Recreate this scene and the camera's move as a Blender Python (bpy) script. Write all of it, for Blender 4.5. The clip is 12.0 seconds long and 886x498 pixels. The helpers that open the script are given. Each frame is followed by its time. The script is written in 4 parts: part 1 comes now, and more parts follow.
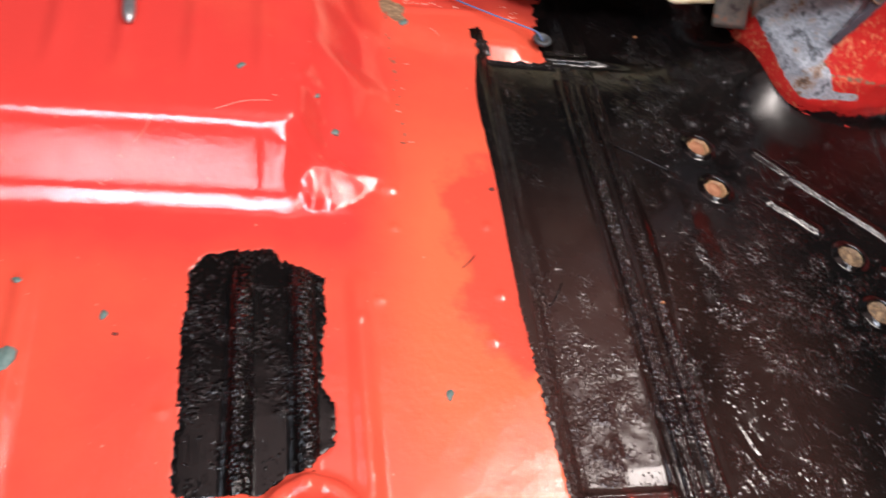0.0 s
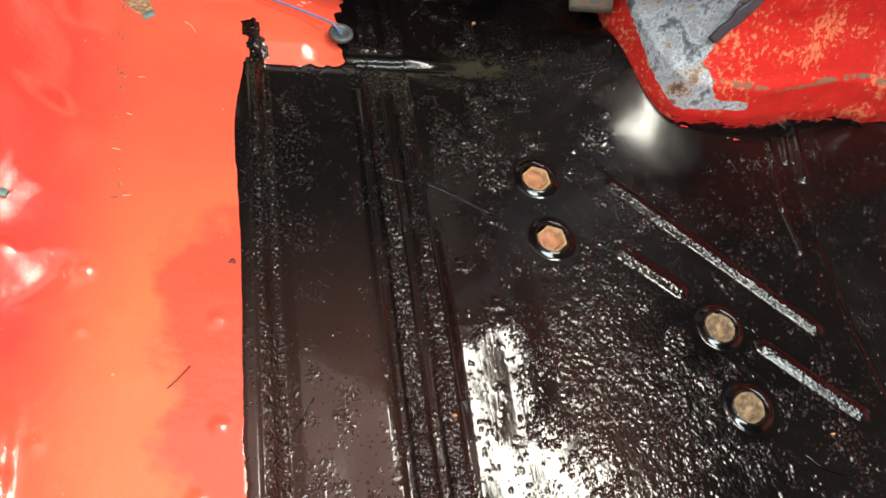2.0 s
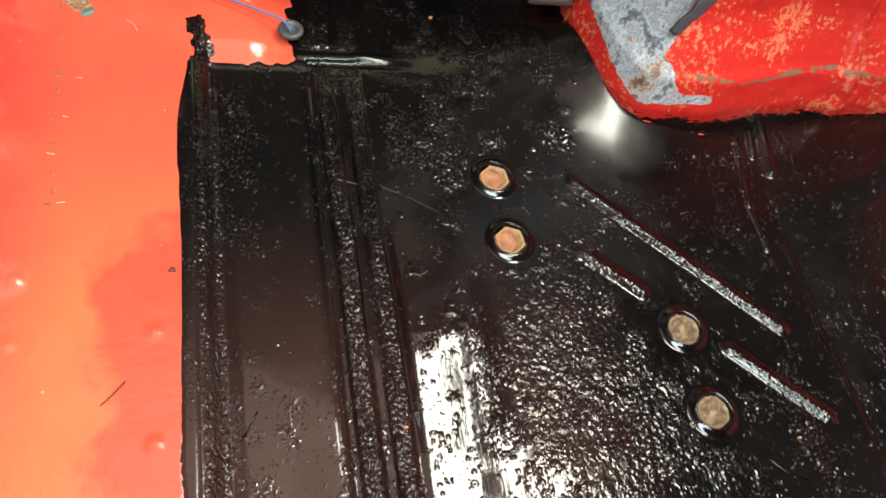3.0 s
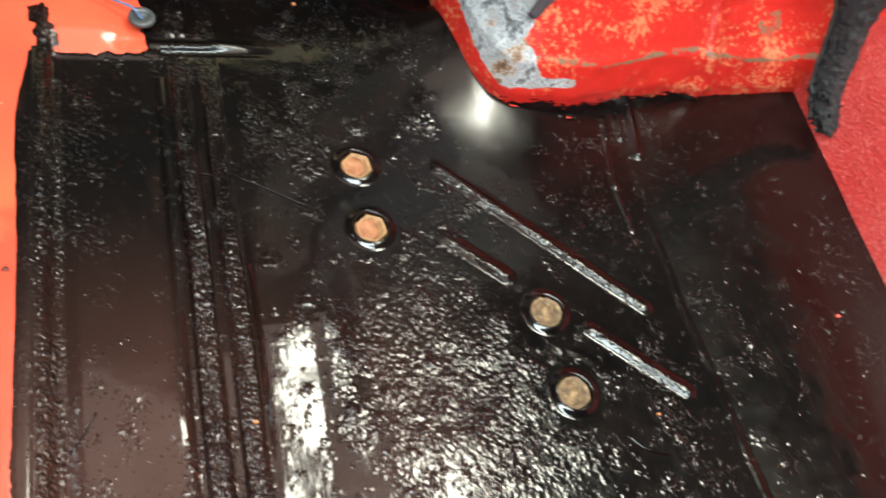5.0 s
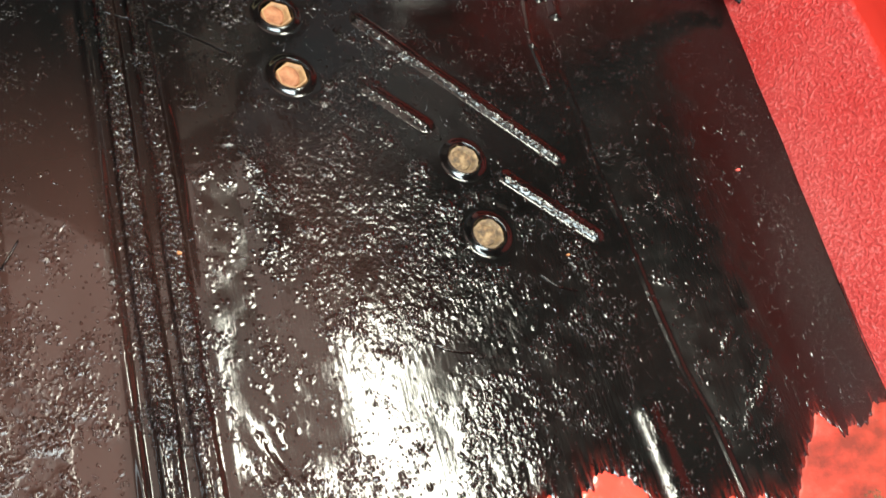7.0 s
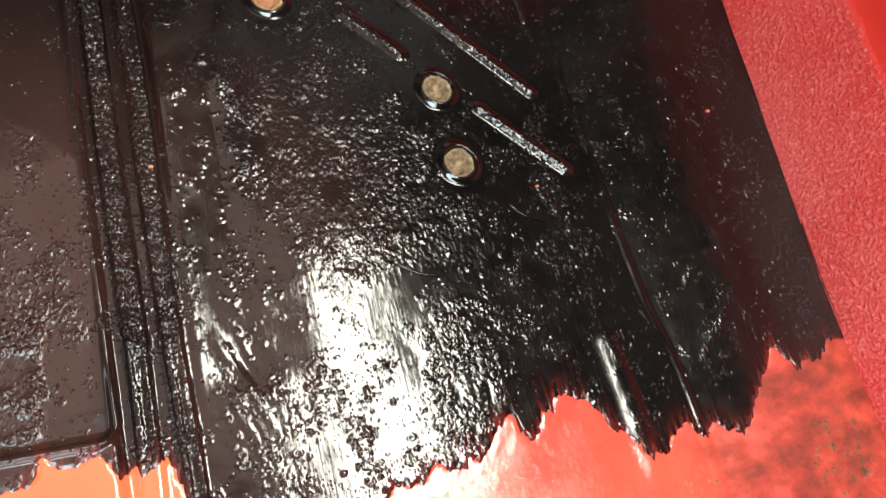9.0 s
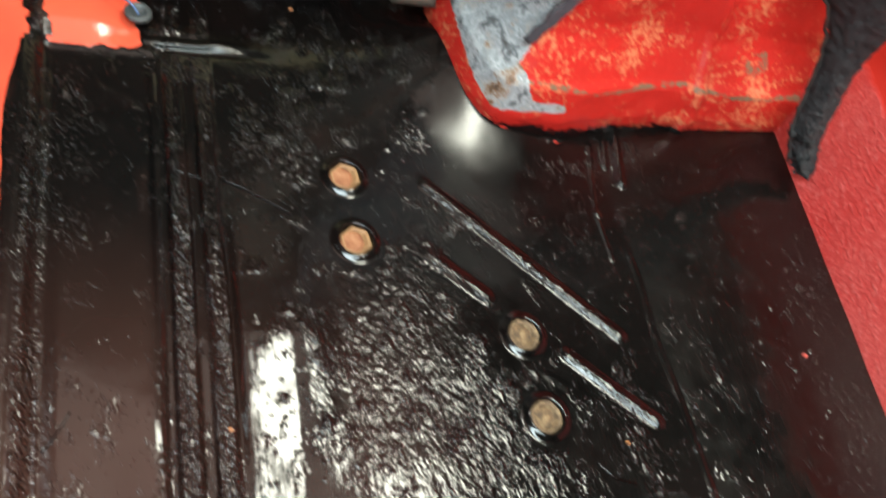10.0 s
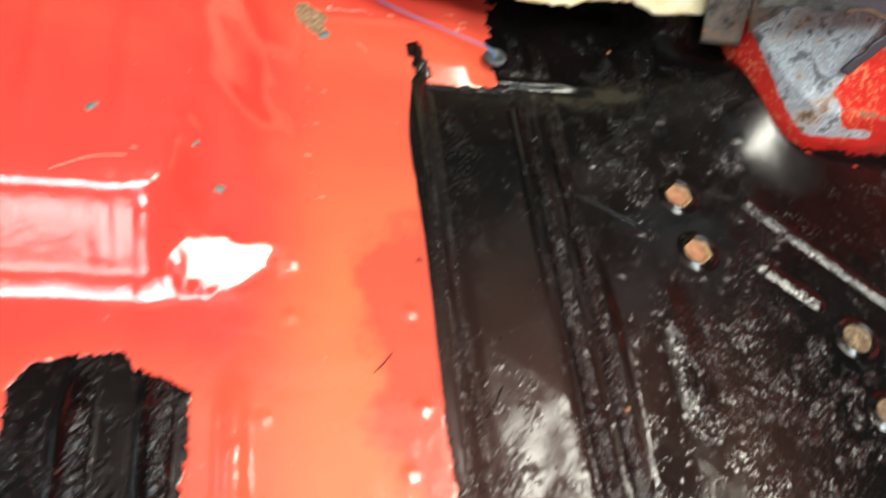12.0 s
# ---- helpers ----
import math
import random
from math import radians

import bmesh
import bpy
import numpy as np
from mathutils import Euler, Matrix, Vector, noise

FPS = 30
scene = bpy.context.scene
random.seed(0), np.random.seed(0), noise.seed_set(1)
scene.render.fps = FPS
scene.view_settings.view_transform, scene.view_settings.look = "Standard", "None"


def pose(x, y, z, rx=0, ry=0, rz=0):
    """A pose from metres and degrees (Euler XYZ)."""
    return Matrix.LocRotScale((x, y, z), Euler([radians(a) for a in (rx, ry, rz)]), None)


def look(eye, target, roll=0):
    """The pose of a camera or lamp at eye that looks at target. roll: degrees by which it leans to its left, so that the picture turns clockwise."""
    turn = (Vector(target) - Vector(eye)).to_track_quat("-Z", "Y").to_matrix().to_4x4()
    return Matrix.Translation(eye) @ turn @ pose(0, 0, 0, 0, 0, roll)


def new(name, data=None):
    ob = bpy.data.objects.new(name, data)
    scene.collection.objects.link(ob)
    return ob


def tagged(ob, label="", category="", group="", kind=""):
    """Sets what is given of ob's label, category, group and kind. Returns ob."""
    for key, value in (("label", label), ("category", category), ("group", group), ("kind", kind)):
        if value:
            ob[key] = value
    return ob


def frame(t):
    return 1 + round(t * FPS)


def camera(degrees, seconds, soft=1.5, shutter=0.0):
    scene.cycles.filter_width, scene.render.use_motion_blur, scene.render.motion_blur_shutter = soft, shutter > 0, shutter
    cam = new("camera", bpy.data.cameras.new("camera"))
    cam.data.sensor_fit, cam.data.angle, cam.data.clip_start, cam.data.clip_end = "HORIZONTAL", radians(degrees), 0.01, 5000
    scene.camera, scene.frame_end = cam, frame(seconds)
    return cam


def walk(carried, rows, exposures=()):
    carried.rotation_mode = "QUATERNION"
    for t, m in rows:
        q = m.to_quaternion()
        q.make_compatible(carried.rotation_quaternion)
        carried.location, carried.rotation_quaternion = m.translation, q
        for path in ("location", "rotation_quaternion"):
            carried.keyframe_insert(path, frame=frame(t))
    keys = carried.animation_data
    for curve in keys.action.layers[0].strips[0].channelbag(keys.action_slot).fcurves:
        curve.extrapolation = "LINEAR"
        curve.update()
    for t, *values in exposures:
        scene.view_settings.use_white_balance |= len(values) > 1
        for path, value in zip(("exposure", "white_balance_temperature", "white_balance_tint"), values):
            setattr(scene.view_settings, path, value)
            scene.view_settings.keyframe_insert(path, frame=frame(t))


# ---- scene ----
cam = camera(55.3, 12.0, soft=1.6, shutter=0.5)
METRES, EYE, TILT, LEAN, TURN = 0.92, 0.6019, 272.93, 342.86, 0.0
ROWS = [
    (0.0, 0.0, 0.0, 0.0, 4.66, 33.22, 7.15),
    (0.5, 0.0319, 0.0314, 0.052, 3.52, 29.7, 12.66),
    (1.0, 0.1137, 0.097, 0.1151, 3.49, 27.08, 14.01),
    (1.5, 0.2053, 0.1206, 0.1799, 3.28, 27.44, 10.36),
    (2.0, 0.2162, 0.1347, 0.2133, 3.57, 27.38, 8.45),
    (2.5, 0.2343, 0.147, 0.223, 3.35, 26.89, 8.99),
    (4.5, 0.2776, 0.1723, 0.235, 2.36, 26.86, 11.37),
    (5.0, 0.3117, 0.1658, 0.2162, 0.18, 25.67, 12.98),
    (5.5, 0.3263, 0.1636, 0.1946, -2.07, 23.86, 14.16),
    (6.0, 0.3263, 0.1626, 0.1774, -3.72, 21.73, 14.76),
    (6.5, 0.3203, 0.1564, 0.1585, -4.93, 19.75, 14.98),
    (7.0, 0.3074, 0.1657, 0.1512, -4.13, 18.85, 14.78),
    (9.0, 0.3078, 0.1636, 0.1181, -5.97, 15.78, 13.7),
    (9.5, 0.3167, 0.1552, 0.1674, -5.67, 19.02, 12.57),
    (10.0, 0.2969, 0.1568, 0.2288, -3.73, 25.08, 10.56),
    (10.5, 0.2593, 0.1396, 0.2569, -1.67, 29.04, 9.45),
    (11.0, 0.2099, 0.1142, 0.2751, 0.03, 31.51, 8.74),
    (11.5, 0.1548, 0.1035, 0.2473, 1.87, 32.17, 8.52),
    (12.0, 0.0728, 0.0962, 0.1801, 3.24, 30.14, 6.88),
]
EXPOSURES = [(0.0, -0.28, 6850, 19), (0.8, -0.13, 6800, 9), (1.5, 0.05, 7000, 5), (2.5, 0.14, 7000, 2), (5.0, 0.46, 7000, -1), (6.8, 0.56, 7000, -1),
             (8.6, 0.28, 6900, 2), (9.5, 0.0, 6900, 1), (10.2, 0.25, 6850, -4), (11.2, 0.42, 6850, -5), (12.0, 0.12, 6900, 2)]
walk(cam, [(t, pose(0, 0, EYE, TILT, LEAN, TURN) @ pose(METRES * x, METRES * y, METRES * z, 90 + pitch, roll, yaw)) for t, x, y, z, yaw, pitch, roll in ROWS],
     EXPOSURES)

# ---- light ----
world = bpy.data.worlds.new("sky")
scene.world = world
world.use_nodes = True
wn = world.node_tree
sky = wn.nodes.new("ShaderNodeTexSky")
sky.sky_type = "NISHITA"
sky.sun_disc = False
sky.sun_elevation, sky.sun_rotation = radians(48), radians(60)
wn.links.new(sky.outputs["Color"], wn.nodes["Background"].inputs["Color"])
wn.nodes["Background"].inputs["Strength"].default_value = 0.12


def area_light(place, wide, high, watts, colour):
    lamp = bpy.data.lights.new("area_light", "AREA")
    lamp.shape, lamp.size, lamp.size_y, lamp.energy, lamp.color = "RECTANGLE", wide, high, watts, colour
    ob = new("area_light", lamp)
    ob.matrix_world = place
    return ob


# daylight in the side roof light, an added brown fill panel, the wide skylight behind it, the tailgate window and a
# side window
ROOF = 2.10
ROOF_SLOT = pose(1.26, 0.57, ROOF + 0.01, 0, 0, 98)
area_light(ROOF_SLOT, 0.88, 0.36, 50.0, (1.0, 0.97, 0.92))
# added brownish fill lamp, lifting the reflections in the recessed coat
ROOF_FILL = pose(0.39, 0.87, ROOF + 0.01)
area_light(ROOF_FILL, 1.02, 0.98, 4.2, (1.0, 0.68, 0.54))
SKYLIGHT = pose(0.15, -0.45, ROOF + 0.01)
area_light(SKYLIGHT, 1.70, 0.50, 84.0, (0.76, 0.88, 1.0))
area_light(look((-0.10, -1.06, 0.86), (0.0, 0.60, 0.50)), 1.10, 0.32, 13.0, (0.84, 0.92, 1.0))
area_light(look((-0.97, 0.35, 1.35), (0.0, 0.35, 1.35)), 1.16, 0.56, 9.0, (0.74, 0.87, 1.0))


# ---- materials ----
def material(name, base, rough=0.5, metal=0.0, spec=0.5):
    m = bpy.data.materials.new(name)
    m.use_nodes = True
    b = m.node_tree.nodes["Principled BSDF"]
    b.inputs["Base Color"].default_value = (*base, 1)
    b.inputs["Roughness"].default_value = rough
    b.inputs["Metallic"].default_value = metal
    b.inputs["Specular IOR Level"].default_value = spec
    return m, m.node_tree.nodes, m.node_tree.links, b


def coords(n, l, scale=(1, 1, 1)):
    tc = n.new("ShaderNodeTexCoord")
    mp = n.new("ShaderNodeMapping")
    mp.inputs["Scale"].default_value = scale
    l.new(tc.outputs["Object"], mp.inputs["Vector"])
    return mp.outputs["Vector"]


def noise_tex(n, l, vec, scale, detail=4.0, rough=0.6):
    t = n.new("ShaderNodeTexNoise")
    t.inputs["Scale"].default_value, t.inputs["Detail"].default_value, t.inputs["Roughness"].default_value = scale, detail, rough
    l.new(vec, t.inputs["Vector"])
    return t.outputs["Fac"]


def voronoi(n, l, vec, scale, feature="F1"):
    t = n.new("ShaderNodeTexVoronoi")
    t.feature = feature
    t.inputs["Scale"].default_value = scale
    l.new(vec, t.inputs["Vector"])
    return t.outputs["Distance"]


def ramp(n, l, fac, stops):
    r = n.new("ShaderNodeValToRGB")
    e = r.color_ramp.elements
    while len(e) < len(stops):
        e.new(0.5)
    for k, (p, c) in zip(e, stops):
        k.position = p
        k.color = (*c, 1) if len(c) == 3 else (c[0], c[0], c[0], 1)
    l.new(fac, r.inputs["Fac"])
    return r.outputs["Color"]


def mix(n, l, fac, a, b):
    m = n.new("ShaderNodeMix")
    m.data_type = "RGBA"
    for sock, v in ((m.inputs[0], fac), (m.inputs[6], a), (m.inputs[7], b)):
        if isinstance(v, tuple):
            sock.default_value = (*v, 1)
        elif isinstance(v, float):
            sock.default_value = v
        else:
            l.new(v, sock)
    return m.outputs[2]


def maths(n, l, op, a, b=0.0, c=0.0):
    m = n.new("ShaderNodeMath")
    m.operation = op
    for sock, v in zip(m.inputs, (a, b, c)):
        if isinstance(v, (int, float)):
            sock.default_value = v
        else:
            l.new(v, sock)
    return m.outputs[0]


def attribute(n, name):
    a = n.new("ShaderNodeAttribute")
    a.attribute_name = name
    return a.outputs["Fac"]


def bump(n, l, height, strength, distance, after=None):
    b = n.new("ShaderNodeBump")
    b.inputs["Strength"].default_value, b.inputs["Distance"].default_value = strength, distance
    l.new(height, b.inputs["Height"])
    if after is not None:
        l.new(after, b.inputs["Normal"])
    return b.outputs["Normal"]


def red_floor_paint():
    """Old gloss red with faded blotches, strong light painted in as orange, a solvent stain, rust and bare green-grey
    chips.
    """
    m, n, l, b = material("red_floor_paint", (0.7, 0.04, 0.02), 0.25, 0.0, 0.65)
    v = coords(n, l)
    # the strip's strong light is put into the colour as an orange tone
    big = maths(n, l, "ADD", attribute(n, "lit_orange"), maths(n, l, "MULTIPLY", maths(n, l, "SUBTRACT", noise_tex(n, l, v, 7.0, 4.0), 0.5), 0.8))
    col = mix(n, l, ramp(n, l, big, [(0.05, (0.0,)), (0.95, (1.0,))]), (0.66, 0.048, 0.036), (0.75, 0.128, 0.053))
    stain = attribute(n, "stain")
    edge = maths(n, l, "ADD", stain, maths(n, l, "MULTIPLY", maths(n, l, "SUBTRACT", noise_tex(n, l, v, 28.0, 4.0), 0.5), 0.9))
    st = ramp(n, l, edge, [(0.38, (0.0,)), (0.58, (1.0,))])
    col = mix(n, l, maths(n, l, "MULTIPLY", st, 0.75), col, (0.64, 0.050, 0.034))
    fleck = ramp(n, l, noise_tex(n, l, v, 150.0, 2.0), [(0.74, (0.0,)), (0.78, (1.0,))])
    col = mix(n, l, maths(n, l, "MULTIPLY", fleck, 0.35), col, (0.75, 0.45, 0.32))
    rust = maths(n, l, "ADD", attribute(n, "rust"), maths(n, l, "MULTIPLY", maths(n, l, "SUBTRACT", noise_tex(n, l, v, 120.0, 5.0, 0.7), 0.5), 1.3))
    rm = ramp(n, l, rust, [(0.55, (0.0,)), (0.66, (1.0,))])
    rustcol = ramp(n, l, noise_tex(n, l, v, 300.0, 4.0), [(0.35, (0.10, 0.05, 0.02)), (0.55, (0.24, 0.13, 0.06)), (0.7, (0.42, 0.28, 0.14))])
    col = mix(n, l, rm, col, rustcol)
    # brown dirt, with the dimmer light of the near right floor painted in
    grime_shade = maths(n, l, "ADD", attribute(n, "grime_shade"), maths(n, l, "MULTIPLY", maths(n, l, "SUBTRACT", noise_tex(n, l, coords(n, l, (26, 34, 1)), 1.0, 6.0), 0.5), 1.0))
    col = mix(n, l, maths(n, l, "MULTIPLY", ramp(n, l, grime_shade, [(0.40, (0.0,)), (0.95, (1.0,))]), 0.85), col, (0.055, 0.016, 0.011))
    l.new(col, b.inputs["Base Color"])
    rr = ramp(n, l, noise_tex(n, l, v, 35.0, 5.0), [(0.3, (0.07,)), (0.75, (0.19,))])
    rr = mix(n, l, ramp(n, l, grime_shade, [(0.30, (0.0,)), (0.75, (1.0,))]), rr, (0.40, 0.40, 0.40))
    l.new(ramp(n, l, grime_shade, [(0.30, (0.8,)), (0.80, (0.12,))]), b.inputs["Specular IOR Level"])
    l.new(mix(n, l, rm, rr, (0.8, 0.8, 0.8)), b.inputs["Roughness"])
    nb = bump(n, l, noise_tex(n, l, v, 22.0, 3.0), 0.16, 0.004)
    nb = bump(n, l, noise_tex(n, l, v, 260.0, 2.0), 0.08, 0.001, nb)
    l.new(bump(n, l, rust, 0.15, 0.002, nb), b.inputs["Normal"])
    return m


def black_coat():
    """Glossy brushed bitumen: pebbled in parts, smooth and brownish where it is thin, with a brown reflection painted
    in.
    """
    m, n, l, b = material("black_coat", (0.010, 0.007, 0.007), 0.2, 0.0, 0.42)
    v = coords(n, l)
    thin = ramp(n, l, noise_tex(n, l, v, 9.0, 4.0), [(0.42, (0.0,)), (0.72, (1.0,))])
    col = mix(n, l, thin, (0.0022, 0.0018, 0.0017), (0.0048, 0.0028, 0.0025))
    streak = coords(n, l, (260, 14, 1))
    red = ramp(n, l, noise_tex(n, l, streak, 1.0, 3.0), [(0.74, (0.0,)), (0.80, (1.0,))])
    col = mix(n, l, maths(n, l, "MULTIPLY", red, attribute(n, "thin")), col, (0.09, 0.008, 0.006))
    # painted brown reflection over the recess and near pan, besides thin streaks
    col = mix(n, l, attribute(n, "thin"), col, (0.034, 0.0150, 0.0115))
    wisps = ramp(n, l, noise_tex(n, l, coords(n, l, (300, 40, 1)), 1.0, 3.0), [(0.42, (0.0,)), (0.62, (1.0,))])
    col = mix(n, l, maths(n, l, "MULTIPLY", maths(n, l, "MULTIPLY", wisps, 0.45), attribute(n, "edge")), col, (0.30, 0.022, 0.014))
    l.new(col, b.inputs["Base Color"])
    peb = attribute(n, "pebble")
    warp = n.new("ShaderNodeVectorMath")
    warp.operation = "MULTIPLY_ADD"
    nz = n.new("ShaderNodeTexNoise")
    nz.inputs["Scale"].default_value = 160.0
    l.new(v, nz.inputs["Vector"])
    l.new(nz.outputs["Color"], warp.inputs[0])
    warp.inputs[1].default_value = (0.0045, 0.0045, 0.0045)
    l.new(coords(n, l, (1.15, 0.92, 1.0)), warp.inputs[2])
    domes = maths(n, l, "SUBTRACT", 1.0, voronoi(n, l, warp.outputs[0], 250.0, "SMOOTH_F1"))
    small = maths(n, l, "SUBTRACT", 1.0, voronoi(n, l, warp.outputs[0], 470.0, "SMOOTH_F1"))
    fine = noise_tex(n, l, v, 760.0, 2.0)
    grain = maths(n, l, "ADD", maths(n, l, "MULTIPLY", domes, 0.9), maths(n, l, "MULTIPLY", small, 0.35))
    grain = maths(n, l, "ADD", grain, maths(n, l, "MULTIPLY", fine, 0.16))
    grain = maths(n, l, "MULTIPLY", grain, peb)
    # scattered grit and dust: lone bumps, their number set by the dust attribute
    many = attribute(n, "dust")

    def lone(scale, size, share):
        cells = n.new("ShaderNodeTexVoronoi")
        cells.inputs["Scale"].default_value = scale
        l.new(warp.outputs[0], cells.inputs["Vector"])
        sep = n.new("ShaderNodeSeparateColor")
        l.new(cells.outputs["Color"], sep.inputs[0])
        pick = maths(n, l, "GREATER_THAN", maths(n, l, "ADD", sep.outputs[0], maths(n, l, "MULTIPLY", many, share)), 1.0)
        dot = ramp(n, l, cells.outputs["Distance"], [(0.0, (1.0,)), (size * 0.5, (0.8,)), (size, (0.0,))])
        return maths(n, l, "MULTIPLY", maths(n, l, "MULTIPLY", dot, pick), maths(n, l, "ADD", sep.outputs[1], 0.4))

    brush = noise_tex(n, l, coords(n, l, (420, 26, 1)), 1.0, 2.0)
    nb = bump(n, l, noise_tex(n, l, v, 30.0, 3.0), 0.12, 0.002)
    nb = bump(n, l, brush, 0.06, 0.0010, nb)
    nb = bump(n, l, lone(185.0, 0.40, 0.45), 0.7, 0.0008, nb)
    nb = bump(n, l, lone(360.0, 0.42, 0.7), 1.0, 0.0007, nb)
    nb = bump(n, l, lone(540.0, 0.45, 0.55), 1.0, 0.0006, nb)
    crumbs = maths(n, l, "SUBTRACT", 1.0, voronoi(n, l, warp.outputs[0], 360.0, "SMOOTH_F1"))
    nb = bump(n, l, maths(n, l, "MULTIPLY", crumbs, attribute(n, "frost")), 1.0, 0.0020, nb)
    l.new(bump(n, l, grain, 0.48, 0.0010, nb), b.inputs["Normal"])
    gloss = ramp(n, l, noise_tex(n, l, v, 55.0, 4.0), [(0.3, (0.07,)), (0.75, (0.16,))])
    dull = maths(n, l, "MULTIPLY", attribute(n, "matte"), ramp(n, l, noise_tex(n, l, coords(n, l, (220, 90, 90)), 1.0, 5.0), [(0.38, (0.0,)), (0.66, (1.0,))]))
    gloss = mix(n, l, attribute(n, "satin"), gloss, (0.23, 0.23, 0.23))
    l.new(mix(n, l, dull, gloss, (0.38, 0.38, 0.38)), b.inputs["Roughness"])
    return m


def sill_paint():
    """Red stone-chip finish with an orange-peel grain."""
    m, n, l, b = material("sill_paint", (0.55, 0.03, 0.025), 0.4)
    v = coords(n, l)
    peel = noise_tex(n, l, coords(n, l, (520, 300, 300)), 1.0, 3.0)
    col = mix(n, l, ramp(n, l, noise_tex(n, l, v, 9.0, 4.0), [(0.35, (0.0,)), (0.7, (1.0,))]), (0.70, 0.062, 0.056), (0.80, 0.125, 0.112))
    # pinkish highlights painted on the grain's peaks, shade painted in its hollows
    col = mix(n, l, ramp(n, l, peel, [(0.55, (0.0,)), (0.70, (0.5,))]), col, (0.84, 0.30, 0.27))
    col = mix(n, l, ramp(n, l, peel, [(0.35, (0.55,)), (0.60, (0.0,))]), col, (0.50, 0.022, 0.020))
    spots = ramp(n, l, noise_tex(n, l, v, 60.0, 4.0, 0.7), [(0.70, (0.0,)), (0.76, (1.0,))])
    col = mix(n, l, maths(n, l, "MULTIPLY", spots, 0.7), col, (0.10, 0.03, 0.02))
    bare = ramp(n, l, maths(n, l, "ADD", attribute(n, "plain"), maths(n, l, "MULTIPLY", maths(n, l, "SUBTRACT", noise_tex(n, l, v, 55.0, 4.0), 0.5), 0.7)), [(0.35, (0.0,)), (0.65, (1.0,))])
    col = mix(n, l, bare, col, (0.72, 0.040, 0.026))
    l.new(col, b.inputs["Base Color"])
    l.new(bump(n, l, maths(n, l, "MULTIPLY", peel, maths(n, l, "SUBTRACT", 1.0, bare)), 1.0, 0.0022), b.inputs["Normal"])
    return m


def worn_red():
    """Red bulkhead paint flecked with rust, bare primer in a flaked patch."""
    m, n, l, b = material("worn_red", (0.6, 0.03, 0.02), 0.35)
    v = coords(n, l)
    fl = noise_tex(n, l, v, 210.0, 5.0, 0.65)
    area = noise_tex(n, l, v, 14.0, 3.0)
    mask = ramp(n, l, maths(n, l, "ADD", fl, maths(n, l, "MULTIPLY", maths(n, l, "SUBTRACT", area, 0.5), 0.9)), [(0.57, (0.0,)), (0.66, (1.0,))])
    col = mix(n, l, maths(n, l, "MULTIPLY", mask, 0.75), (0.44, 0.018, 0.014), (0.55, 0.18, 0.085))
    crust = maths(n, l, "ADD", attribute(n, "rust"), maths(n, l, "MULTIPLY", maths(n, l, "SUBTRACT", noise_tex(n, l, v, 80.0, 5.0, 0.7), 0.5), 1.4))
    col = mix(n, l, ramp(n, l, crust, [(0.55, (0.0,)), (0.68, (1.0,))]), col, (0.16, 0.10, 0.06))
    prim = maths(n, l, "ADD", attribute(n, "primer"), maths(n, l, "MULTIPLY", maths(n, l, "SUBTRACT", noise_tex(n, l, v, 130.0, 4.0), 0.5), 0.5))
    pm = ramp(n, l, prim, [(0.48, (0.0,)), (0.52, (1.0,))])
    pcol = ramp(n, l, noise_tex(n, l, v, 42.0, 7.0, 0.72), [(0.34, (0.05, 0.045, 0.04)), (0.42, (0.13, 0.14, 0.15)), (0.47, (0.40, 0.41, 0.42)), (0.52, (0.17, 0.185, 0.20)), (0.57, (0.34, 0.33, 0.32)), (0.61, (0.20, 0.11, 0.06)), (0.68, (0.08, 0.045, 0.03))])
    col = mix(n, l, pm, col, pcol)
    tar = maths(n, l, "ADD", attribute(n, "tar"), maths(n, l, "MULTIPLY", maths(n, l, "SUBTRACT", noise_tex(n, l, coords(n, l, (90, 90, 260)), 1.0, 5.0, 0.65), 0.5), 1.5))
    tm = ramp(n, l, tar, [(0.47, (0.0,)), (0.53, (1.0,))])
    col = mix(n, l, tm, col, (0.006, 0.004, 0.004))
    l.new(col, b.inputs["Base Color"])
    l.new(mix(n, l, tm, mix(n, l, pm, (0.3, 0.3, 0.3), (0.55, 0.55, 0.55)), (0.14, 0.14, 0.14)), b.inputs["Roughness"])
    nb = bump(n, l, pm, -0.5, 0.001)
    l.new(bump(n, l, fl, 0.3, 0.0015, nb), b.inputs["Normal"])
    return m


def mottled(name, stops, scale, rough=0.7, metal=0.0, relief=0.4, distance=0.002, fine=4.0):
    m, n, l, b = material(name, stops[0][1], rough, metal)
    v = coords(n, l)
    t = noise_tex(n, l, v, scale, 6.0, 0.68)
    l.new(ramp(n, l, t, stops), b.inputs["Base Color"])
    nb = bump(n, l, t, relief, distance)
    l.new(bump(n, l, noise_tex(n, l, v, scale * fine, 3.0), relief, distance * 0.5, nb), b.inputs["Normal"])
    return m


